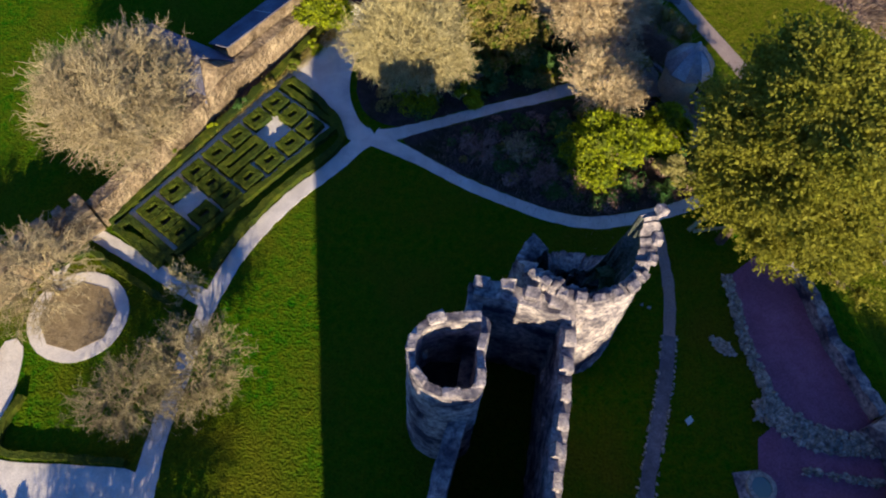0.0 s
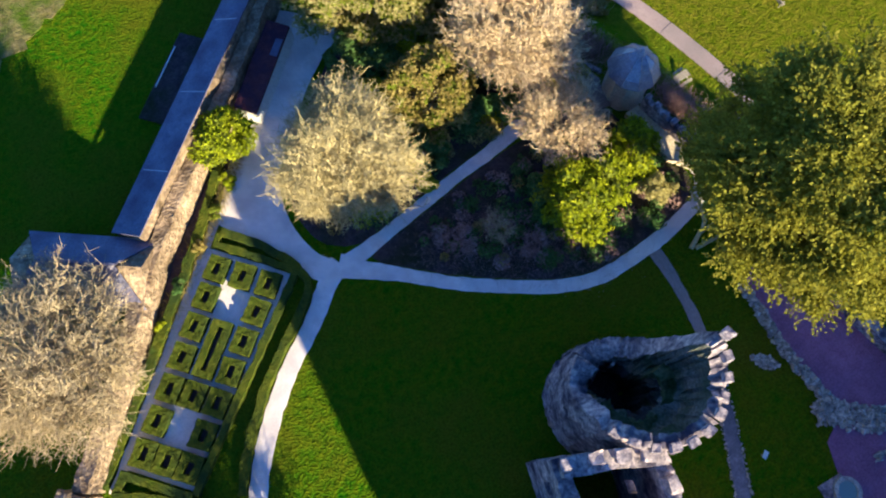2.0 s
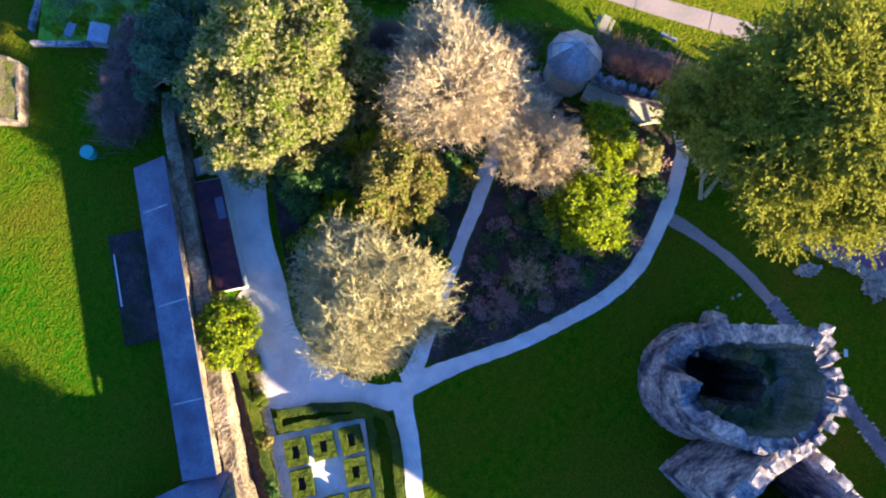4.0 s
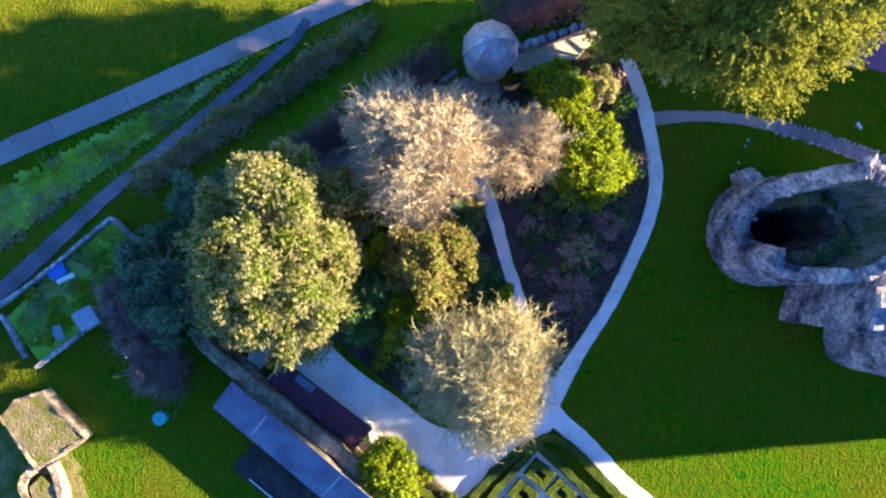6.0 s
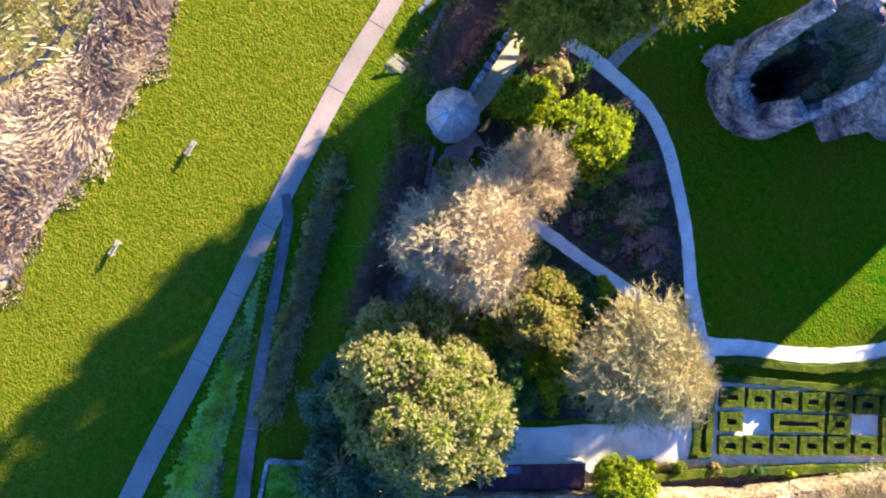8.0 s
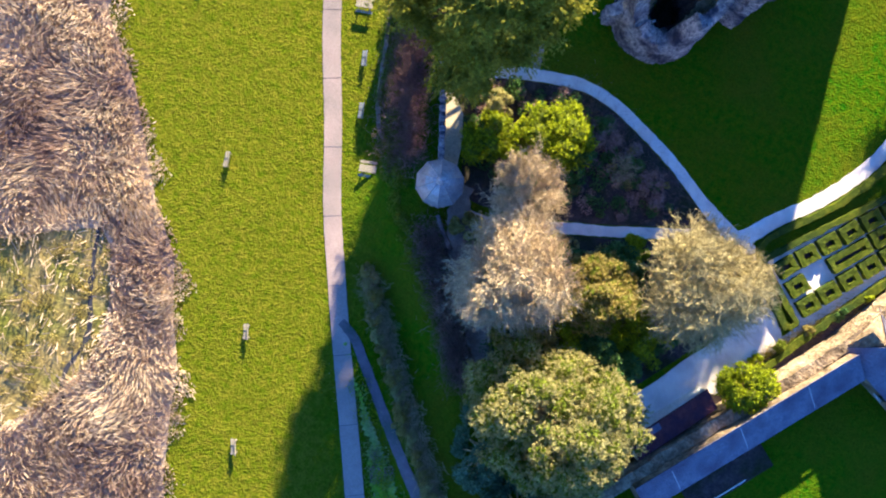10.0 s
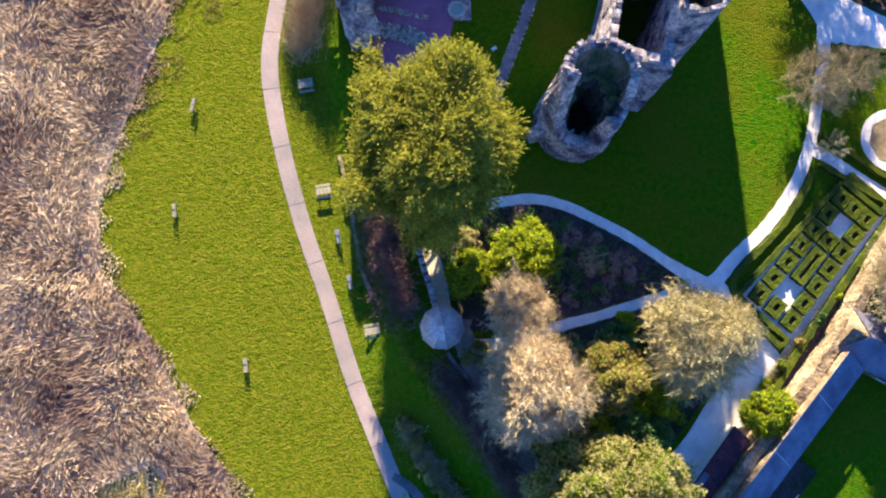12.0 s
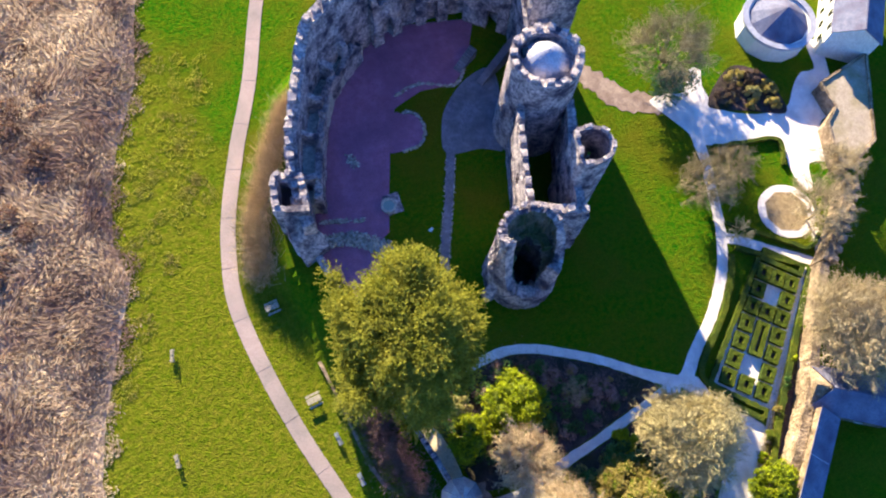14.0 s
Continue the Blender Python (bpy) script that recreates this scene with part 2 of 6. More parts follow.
def ribbon(name, pts, widths, z, material, label, category="path", thick=0.10, wob=0.06, parent=None):
    """A path of some thickness along a line, with a slightly uneven edge."""
    ww = [(*p, w) for p, w in zip(pts, widths if isinstance(widths, (list, tuple)) else [widths] * len(pts))]
    line = curve_points([(a, b, 0) for a, b, _ in ww], 0.5)
    wl = [q.x for q in curve_points([(w, 0, 0) for _, _, w in ww], 0.5)]
    # widths follow the share of the length run so far
    lens = [0.0]
    for a, b in zip(ww, ww[1:]):
        lens.append(lens[-1] + math.hypot(b[0] - a[0], b[1] - a[1]))
    run, vs, fs = 0.0, [], []
    for i, q in enumerate(line):
        if i:
            run += (q - line[i - 1]).length
        w = float(np.interp(run / max(lens[-1], 1e-6), np.array(lens) / lens[-1], [v[2] for v in ww]))
        d = (line[min(i + 1, len(line) - 1)] - line[max(i - 1, 0)]).normalized()
        s = Vector((-d.y, d.x, 0))
        for side in (1, -1):
            e = q + s * side * (w / 2 + wob * noise.noise(q * 1.3 + Vector((side * 9, 0, 0))) * 2)
            zz = z(e.x, e.y) if callable(z) else z
            vs += [(e.x, e.y, zz), (e.x, e.y, zz - thick)]
    for i in range(len(line) - 1):
        a = 4 * i
        fs += [(a + 2, a + 6, a + 4, a), (a, a + 4, a + 5, a + 1), (a + 6, a + 2, a + 3, a + 7)]
    ob = place(name, mesh(name, vs, fs), material, parent)
    return tagged(ob, label, category, kind="structure") if not parent else ob


def slab(name, pts, z, material, label="", category="", thick=0.12, smooth=0.0, parent=None, wob=0.0, kind="structure"):
    """A flat piece of ground with an outline and some thickness."""
    p = [Vector((*q, 0)) for q in pts]
    if smooth:
        p = curve_points(p, smooth, True)
    if wob:
        p = [q + Vector((noise.noise(q * 0.9), noise.noise(q * 0.9 + Vector((7, 3, 1))), 0)) * wob for q in p]
    bm = bmesh.new()
    f = bm.faces.new([bm.verts.new((q.x, q.y, z)) for q in p])
    if f.normal.z < 0:
        f.normal_flip()
    e = bmesh.ops.extrude_face_region(bm, geom=[f])
    bmesh.ops.translate(bm, verts=[v for v in e["geom"] if isinstance(v, bmesh.types.BMVert)], vec=(0, 0, -thick))
    ob = part(name, bm, material, parent)
    return tagged(ob, label, category, kind=kind) if not parent else ob


def wall_mesh(name, pts, thick, base, top, closed=False, hole=None, rough=0.10, step=0.45, dz=0.6, batter=0.0, sharp=False):
    """A wall along a line: two uneven faces, a ragged top from top(s, point), openings where hole(s, z) is true."""
    line = straight_points(pts, step, closed) if sharp else curve_points([(*p, 0) for p in pts], step, closed)
    n = len(line)
    run, s_at = 0.0, []
    for i, q in enumerate(line):
        if i:
            run += (q - line[i - 1]).length
        s_at.append(run)
    high = max(top(s, q) for s, q in zip(s_at, line))
    nz = max(2, int((high - base) / dz))
    vs, idx = [], {}
    for i, q in enumerate(line):
        a, b = (line[(i - 1) % n], line[(i + 1) % n]) if closed else (line[max(i - 1, 0)], line[min(i + 1, n - 1)])
        d = (b - a).normalized()
        s = Vector((-d.y, d.x, 0))
        t = top(s_at[i], q)
        for k in range(nz + 1):
            z = min(base + (high - base) * k / nz, t) if k < nz else t
            for side in (1, -1):
                w = thick / 2 + batter * (high - z) * (side < 0)
                e = q + s * side * w
                r = noise.noise(Vector((e.x * 0.9, e.y * 0.9, z * 0.9 + 3 * side))) * rough + noise.noise(Vector((e.x * 2.7, e.y * 2.7, z * 2.7))) * rough * 0.6
                e = e + s * side * r
                idx[i, k, side] = len(vs)
                vs.append((e.x, e.y, z))
    fs = []
    cells = n if closed else n - 1
    gone = lambda i, k: bool(hole) and 0 <= k < nz and hole(s_at[i % n], base + (high - base) * (k + 0.5) / nz)
    for i in range(cells):
        j = (i + 1) % n
        for k in range(nz):
            if gone(i, k):
                for di, dk, c in ((-1, 0, ((i, k), (i, k + 1))), (1, 0, ((j, k), (j, k + 1))), (0, -1, ((i, k), (j, k))), (0, 1, ((i, k + 1), (j, k + 1)))):
                    if not gone(i + di, k + dk):
                        (p, q), (u, v) = c
                        fs.append((idx[p, q, 1], idx[u, v, 1], idx[u, v, -1], idx[p, q, -1]))
                continue
            fs.append((idx[i, k, 1], idx[i, k + 1, 1], idx[j, k + 1, 1], idx[j, k, 1]))
            fs.append((idx[i, k, -1], idx[j, k, -1], idx[j, k + 1, -1], idx[i, k + 1, -1]))
        fs.append((idx[i, nz, 1], idx[i, nz, -1], idx[j, nz, -1], idx[j, nz, 1]))
    if not closed:
        for i in (0, n - 1):
            for k in range(nz):
                fs.append((idx[i, k, 1], idx[i, k, -1], idx[i, k + 1, -1], idx[i, k + 1, 1]))
    return mesh(name, vs, fs)


def stone_block(seed, size, rough=0.12):
    """One worn block."""
    rnd = random.Random(seed)
    bm = bmesh.new()
    box(bm, size, (0, 0, size[2] / 2), min(size) * 0.12)
    for v in bm.verts:
        v.co += Vector([rnd.uniform(-1, 1) * rough * min(size) for _ in range(3)])
    return finish(bm, "block")


def merlons(parent, pts, z, size, gap, material, closed=False, skip=(), name="merlon", jitter=0.12, seed=1):
    """Separate blocks along a wall's top."""
    rnd = random.Random(seed)
    blocks = [stone_block(seed * 10 + i, size) for i in range(3)]
    for b in blocks:
        b.materials.append(material)
    line = curve_points([(*p, 0) for p in pts], 0.1, closed)
    run, nxt, n = 0.0, gap / 2, 0
    for a, b in zip(line, line[1:]):
        run += (b - a).length
        if run >= nxt:
            nxt += size[0] + gap
            n += 1
            if n in skip:
                continue
            d = math.degrees(math.atan2(b.y - a.y, b.x - a.x))
            zz = z(run, b) if callable(z) else z
            ob = new(name, blocks[n % 3])
            ob.parent = parent
            ob.matrix_basis = pose(b.x, b.y, zz - 0.12, rnd.uniform(-2, 2), rnd.uniform(-2, 2), d + rnd.uniform(-5, 5)) @ Matrix.Diagonal((1, rnd.uniform(0.9, 1.1), 1 + rnd.uniform(-jitter, jitter) * 2, 1))


def ring(cx, cy, r, a0=0, a1=360, n=24, sy=1.0, rot=0.0):
    out = []
    for i in range(n):
        a = radians(a0 + (a1 - a0) * i / (n if a1 - a0 == 360 else n - 1))
        x, y = r * math.cos(a), r * sy * math.sin(a)
        c, s = math.cos(radians(rot)), math.sin(radians(rot))
        out.append((cx + x * c - y * s, cy + x * s + y * c))
    return out


# ---- ground ----
LOW = -3.4
EDGE = [(-400, 10), (-60, 14), (-45, 18), (-24, 27), (-13, 37), (-2, 41.0), (8, 42.5), (15, 41.0), (19, 38.2), (27, 35.2), (34, 33.0), (40, 31.2), (45, 28.6), (49.5, 28.0), (54, 25.0), (60.5, 18.0), (66, 13.0), (73, 11.2), (80, 8.6), (86, 5.4), (95, 0.0), (110, -10.0), (140, -30.0), (900, -400)]
EY, EX = [e[0] for e in EDGE], [e[1] for e in EDGE]


def ground_z(x, y):
    d = (x - np.interp(y, EY, EX)) * 0.85
    t = min(max(d / np.interp(y, [47, 56], [4.0, 9.0]), 0.0), 1.0)
    return LOW * t * t * (3 - 2 * t)


def spread(lo, hi, step, far):
    out, v, s = list(np.arange(lo, hi + step, step)), hi + step, step
    while v < far:
        s *= 1.5
        v += s
        out.append(v)
    v, s = lo, step
    while v > -far:
        s *= 1.5
        v -= s
        out.insert(0, v)
    return out


gx, gy = spread(-60, 95, 1.25, 2500), spread(-50, 115, 1.25, 2500)
gv = [(x, y, ground_z(x, y) + 0.05 * noise.noise(Vector((x * 0.25, y * 0.25, 0))) * (1 if ground_z(x, y) < LOW * 0.98 else 0.3) - 0.02) for y in gy for x in gx]
nx = len(gx)
gf = [(j * nx + i, j * nx + i + 1, (j + 1) * nx + i + 1, (j + 1) * nx + i) for j in range(len(gy) - 1) for i in range(nx - 1)]
ground = place("ground", mesh("ground", gv, gf), GRASS)
tagged(ground, "uneven mown winter grass, green to yellowish", "grass", kind="structure")

# marsh sheet beside the meadow
REED_EDGE = [(-62, 56.0), (-32.5, 60.0), (-19.8, 60.6), (-10, 63.6), (-3, 64.8), (5.7, 64.9), (11.5, 62.9), (22, 65.2), (29.5, 66.9), (37, 67.6), (44.5, 66.0), (50.5, 60.2), (54, 57.8), (61.4, 52.8), (66, 48.5), (71.3, 46.3), (76.5, 43.5), (82.5, 41.7), (88.8, 39.6), (100, 34), (120, 25)]
RY, RX = [r[0] for r in REED_EDGE], [r[1] for r in REED_EDGE]
slab("marsh", [(x, y) for y, x in REED_EDGE] + [(260, 120), (260, -60)], LOW + 0.07, MUD, "brown marshy ground under dry reeds", "marsh", wob=0.0)

# ---- paths and beds ----
ribbon("path_garden_west", [(-5.4, 40.6), (-6.8, 39.4), (-9.1, 36.4), (-12.1, 33.2), (-14.4, 30.0), (-16.0, 27.2), (-17.1, 24.6), (-18.2, 20.6), (-18.9, 15.6), (-19.6, 10.5), (-19.8, 6.4), (-20.6, 2.6)], [2.0, 1.7, 1.5, 1.45, 1.45, 1.45, 1.5, 1.4, 1.4, 1.5, 1.9, 2.8], 0.05, GRAVEL, "pale gravel garden path with worn edges")
ribbon("path_garden_east", [(-5.6, 40.4), (-3.4, 39.2), (-0.5, 37.7), (3.0, 35.7), (7.2, 33.8), (11.6, 32.2), (15.2, 31.7), (18.3, 32.2), (21.9, 33.1), (25.3, 34.5), (27.2, 35.6), (28.2, 37.2), (28.2, 39.2)], [2.2, 1.6, 1.25, 1.2, 1.2, 1.25, 1.25, 1.25, 1.35, 1.25, 1.2, 1.2, 1.3], 0.054, GRAVEL, "pale gravel path curving round the shrub bed")
ribbon("path_garden_north", [(-5.0, 40.4), (-3.4, 40.8), (-1.0, 41.7), (3.0, 43.3), (6.8, 44.8), (10.8, 46.2), (13.0, 47.2), (15.6, 48.2), (18.6, 49.2), (22.0, 49.4)], [1.7, 1.4, 1.2, 1.15, 1.15, 1.2, 1.6, 1.5, 1.5, 1.4], 0.058, GRAVEL, "narrow gravel path under bare trees")
slab("path_yard", [(-5.2, 40.4), (-6.9, 42.0), (-8.2, 44.9), (-8.5, 48.0), (-7.9, 50.9), (-5.8, 54.0), (-3.6, 57.7), (-1.4, 60.4), (0.6, 62.2), (3.2, 60.6), (4.2, 61.4), (1.6, 63.4), (0.8, 65.0), (-3.2, 67.8), (-4.5, 66.8), (-2.7, 65.2), (-5.5, 60.9), (-8.3, 56.4), (-10.4, 56.0), (-13.9, 49.2), (-14.3, 47.5), (-11.2, 44.3), (-9.0, 41.8), (-8.0, 40.0), (-6.6, 39.4)], 0.062, GRAVEL, "wide pale gravel yard beside the garden wall", "path", smooth=0.8)
ribbon("path_cross", [(-17.8, 22.2), (-20.6, 23.4), (-24.2, 25.5), (-27.9, 27.4), (-29.4, 28.3)], [1.6, 1.35, 1.3, 1.3, 1.2], 0.046, GRAVEL, "pale gravel cross path beside the box garden")
ribbon("path_slate_upper", [(21.1, 32.4), (21.6, 28.4), (21.65, 24.6), (21.15, 20.9)], [1.3, 0.95, 1.0, 1.05], 0.050, CONCRETE, "grey path across the castle lawn")
SLATE_LINE = [(21.15, 20.92), (20.4, 17.2), (19.3, 13.2), (18.1, 9.1), (16.4, 2.2)]
ribbon("path_slate_lower", SLATE_LINE, [1.15, 1.15, 1.15, 1.15, 1.2], 0.046, SLATE_PATH, "dark slate path with pale stone edging")
slab("plaza_castle", [(17.0, 2.3), (16.8, -2.0), (15.4, -5.4), (11.6, -9.4), (7.3, -10.6), (7.2, -4.5), (8.2, 3.0), (12.0, 2.4)], 0.042, SLATE_PATH, "grey slate paving below the round tower", "paving", smooth=1.2)
RIVER = [(34.0, -62.0), (40.6, -33.0), (43.6, -17.5), (46.4, -7.2), (48.7, 3.0), (49.5, 10.0), (49.3, 17.5), (46.7, 26.9), (43.1, 36.3), (38.9, 45.4), (35.1, 54.2), (31.9, 60.4), (28.6, 66.6), (24.4, 74.2), (19.8, 82.6), (15.3, 91.3), (9.8, 101.2), (3.0, 113.0)]
RIVER_W = [2.1, 2.1, 2.15, 2.2, 2.1, 2.1, 2.15, 2.05, 2.0, 1.95, 1.95, 1.95, 1.95, 2.0, 2.1, 2.1, 2.1, 2.1]
ribbon("path_river", RIVER, [w - 0.1 for w in RIVER_W], LOW + 0.045, SLATE_PATH, "pale concrete riverside path laid in long slabs")
ribbon("path_river_branch", [(29.2, 65.2), (27.0, 66.4), (22.8, 70.6), (17.4, 75.9), (12.8, 79.9), (9.7, 82.6), (3.6, 88.0), (-2.0, 93.6), (-8.0, 100.0)], [0.9, 1.0, 1.1, 1.2, 1.4, 1.5, 1.5, 1.5, 1.5], lambda x, y: ground_z(x, y) + 0.09, TARMAC, "narrow dark tarmac path climbing from the riverside path")
slab("bed_shrubs", [(-2.6, 40.2), (3.2, 42.6), (7.0, 44.1), (11.0, 45.5), (15.0, 46.6), (19.0, 47.6), (22.5, 47.4), (24.4, 43.6), (26.4, 40.2), (27.4, 38.0), (26.7, 36.2), (24.9, 35.0), (21.6, 33.8), (18.1, 32.9), (15.2, 32.4), (11.8, 32.9), (7.5, 34.5), (3.3, 36.4), (-0.2, 38.4)], 0.03, SOIL, "dark soil bed with shrubs", "flower bed", smooth=1.0, wob=0.1)
slab("bed_trees", [(-3.2, 41.7), (-1.4, 42.3), (2.8, 44.0), (6.6, 45.5), (10.6, 46.9), (15.0, 49.0), (22.0, 50.2), (21.6, 54.5), (14.5, 61.5), (9.0, 68.0), (5.0, 70.0), (3.0, 65.2), (4.6, 61.6), (3.0, 60.0), (0.6, 61.4), (-1.0, 59.8), (-3.2, 57.0), (-5.2, 54.0), (-7.2, 50.9), (-7.8, 48.0), (-7.4, 45.0), (-6.0, 42.6)], 0.026, SOIL, "dark leaf-strewn bed under the trees", "flower bed", smooth=1.0, wob=0.12)


# ---- box garden ----
PU, PV, PO = Vector((0.598, 0.8015, 0)), Vector((0.8015, -0.598, 0)), Vector((-18.3, 35.85, 0))
PROT = math.degrees(math.atan2(PU.y, PU.x))


def par(u, v, z=0.0):
    return PO + PU * u + PV * v * (1 + 0.013 * u) + Vector((0, 0, z))


def par_slab(name, u0, u1, v0, v1, z, material, **k):
    return slab(name, [par(u, v)[:2] for u, v in ((u0, v0), (u1, v0), (u1, v1), (u0, v1))], z, material, **k)


def hedge_mesh(su, sv, h, hollow=0.0, seed=0):
    """A clipped hedge block, uneven; hollow: the width of the hedge round an open middle."""
    rnd = random.Random(seed)
    bm = bmesh.new()
    if hollow:
        t = hollow
        for s, a in (((su, t, h), (0, sv / 2 - t / 2)), ((su, t, h), (0, -sv / 2 + t / 2)), ((t, sv - 2 * t, h), (su / 2 - t / 2, 0)), ((t, sv - 2 * t, h), (-su / 2 + t / 2, 0))):
            box(bm, s, (*a, h / 2))
    else:
        box(bm, (su, sv, h), (0, 0, h / 2))
    long = [e for e in bm.edges if e.calc_length() > 0.5]
    for _ in range(3):
        long = [e for e in bm.edges if e.calc_length() > 0.45]
        if long:
            bmesh.ops.subdivide_edges(bm, edges=long, cuts=1, use_grid_fill=True)
    for v in bm.verts:
        o = Vector((rnd.uniform(0, 0), 0, seed * 3.7))
        n = Vector((noise.noise(v.co * 2.5 + o), noise.noise(v.co * 2.5 + o + Vector((5, 0, 0))), noise.noise(v.co * 2.5 + o + Vector((0, 5, 0)))))
        v.co += n * 0.09
    return finish(bm, "hedge")


par_slab("paving_box_garden", -9.4, 9.5, -3.5, 3.3, 0.036, GRAVEL, label="pale gravel paving between box hedges", category="paving")
ribbon("path_box_garden", [par(u, v)[:2] for u, v in ((-11.4, -3.6), (0, -3.65), (9, -3.7), (13.6, -3.9))], [0.8, 0.75, 0.75, 0.9], 0.042, GRAVEL, "narrow pale gravel path along the wall bed")
small = [hedge_mesh(2.2, 1.8, 0.72, 0.6, s) for s in range(3)]
for me in small:
    me.materials.append(HEDGE)
n = 0
for u, vs in ((7.85, (-2.12, 0, 2.12)), (5.28, (-2.12, 2.12)), (2.64, (-2.12, 2.12)), (0.0, (-2.12, 2.12)), (-2.64, (-2.12, 0, 2.12)), (-5.28, (-2.12, 2.12)), (-7.9, (-2.12, 0, 2.12))):
    for v in vs:
        b = thing("box_hedge", "clipped low square box hedge round a dark planted middle", "hedge", par(u, v), PROT + 2 * math.sin(n), "box hedges of the formal garden")
        place("hedge_ring", small[n % 3], HEDGE, b)
        bm = box(bmesh.new(), (1.0, 0.6, 0.2), (0, 0, 0.1), 0.05)
        part("planting", bm, SOIL, b, "dark soil planting")
        n += 1
b = thing("long_box_hedge", "long clipped box hedge with an open middle", "hedge", par(1.32, 0.0), PROT)
place("hedge_ring", hedge_mesh(4.9, 1.7, 0.72, 0.6, 8), HEDGE, b)
part("planting", box(bmesh.new(), (3.6, 0.45, 0.2), (0, 0, 0.1)), SOIL, b, "dark soil planting")
b = thing("end_hedge", "clipped box hedge closing the end of the formal garden", "hedge", par(-10.5, -0.1), PROT)
place("hedge_ring", hedge_mesh(2.0, 6.0, 0.6, 0.65, 10), HEDGE, b)


def hedge_run(name, pts, w, h, label, material=None, category="hedge", base=0.0):
    me = wall_mesh(name, pts, w, base, lambda s, q: base + h + 0.10 * noise.noise(q * 0.8), rough=0.16, step=0.4, dz=0.25)
    return tagged(place(name, me, material or HEDGE), label, category)


hedge_run("garden_hedge", [par(u, v)[:2] for u, v in ((10.9, -2.9), (9.9, -2.9), (9.85, -2.4), (9.75, 2.8), (9.4, 3.6), (8.8, 3.75), (0, 3.65), (-9.6, 3.55))], 0.6, 0.6, "low clipped hedge round the formal garden's paving")
hedge_run("garden_hedge", [par(11.1, -2.9)[:2], par(11.0, 0.0)[:2], par(10.3, 3.2)[:2], (-8.95, 41.1), (-8.5, 39.9), (-9.1, 38.4), (-10.3, 36.9), (-13.2, 33.8), (-15.5, 30.5), (-17.1, 27.6), (-18.2, 25.0)], 0.75, 0.6, "low hedge between lawn strip and path")
hedge_run("garden_hedge", [(-18.9, 24.2), (-22.2, 25.9), (-25.6, 27.6), (-27.4, 28.5)], 0.6, 0.6, "low hedge along the cross path")
hedge_run("garden_hedge", [par(u, v)[:2] for u, v in ((-11.2, -4.5), (-5, -4.4), (2, -4.4), (9, -4.45), (14.2, -4.7), (19.5, -5.0))], 0.7, 0.7, "low green hedge in front of the wall bed")
hedge_run("garden_hedge", [(-18.9, 20.4), (-22.4, 22.4), (-26.6, 24.8), (-29.2, 26.2), (-31.6, 24.4)], 0.5, 0.5, "low hedge round the octagonal bed lawn")
hedge_run("garden_hedge", [(-21.4, 8.7), (-26.6, 8.9), (-31.2, 9.4), (-30.7, 13.4)], 0.55, 0.55, "low brown-green hedge round the forecourt lawn")

# octagonal bed with its ring path
slab("path_ring", ring(-28.4, 20.3, 4.1, n=8, rot=10), 0.040, GRAVEL, "pale gravel ring path round the octagonal bed", "path", smooth=0.8)
slab("bed_octagon", ring(-28.4, 20.3, 3.15, n=8, rot=10), 0.075, mat("leaf_litter", (0.22, 0.16, 0.10), (0.36, 0.27, 0.17), 1.5, 1, 0.6, 5, None, 0.2, 0.08), "octagonal bed of brown leaf litter", "flower bed")
ribbon("path_ring_link", [(-31.4, 23.4), (-30.8, 26.2), (-30.2, 28.6)], [1.2, 1.0, 1.1], 0.050, GRAVEL, "short pale path from the ring to the cross path")
slab("yard_south", [(-14.6, -0.6), (-16.4, 2.2), (-18.2, 4.8), (-20.4, 8.0), (-25.0, 8.4), (-31.8, 8.9), (-31.5, 13.3), (-32.0, 17.4), (-33.6, 17.8), (-34.6, 13.8), (-37.9, 13.6), (-38.8, 8.0), (-42.4, 5.7), (-43.8, 0.0), (-44.5, -6.0), (-42.4, -6.0), (-41.9, -1.4), (-39.6, -1.2), (-37.4, 0.9), (-35.0, 4.2), (-31.2, 4.7), (-27.6, 4.0), (-24.6, 2.4), (-23.4, -1.6), (-24.2, -4.4), (-22.4, -4.8), (-20.2, -1.0), (-17.4, -1.4)], 0.034, GRAVEL, "pale gravel forecourt", "path", smooth=1.0)
ribbon("worn_track", [(-16.4, 0.6), (-12.6, -0.8), (-9.6, -2.8), (-6.6, -6.6), (-4.8, -9.6)], [2.6, 3.6, 3.9, 3.2, 2.6], 0.022, BARE_EARTH, "trodden tan track across the lawn towards the round tower", wob=0.5)
slab("bed_forecourt", [(-23.2, 1.6), (-25.6, -1.6), (-29.4, -4.2), (-33.4, -2.2), (-34.6, 1.6), (-34.4, 5.2), (-29.0, 3.8), (-24.6, 2.8)], 0.060, SOIL, "dark shrub bed in the forecourt", "flower bed", smooth=0.5)

# ---- castle ----
slab("courtyard", [(27.0, 26.6), (27.6, 20.3), (28.6, 16.2), (28.3, 13.4), (27.2, 12.6), (26.3, 7.6), (24.9, 0.6), (23.8, -3.0), (22.9, -6.4), (18.6, -8.6), (13.6, -8.8), (11.0, -11.5), (8.0, -20.0), (24.0, -21.0), (33.5, -9.0), (36.5, 2.0), (37.5, 12.0), (35.5, 20.0), (33.4, 27.4), (30.0, 29.0)], 0.045, COURT, "purple-brown gravel courtyard floor", "courtyard")


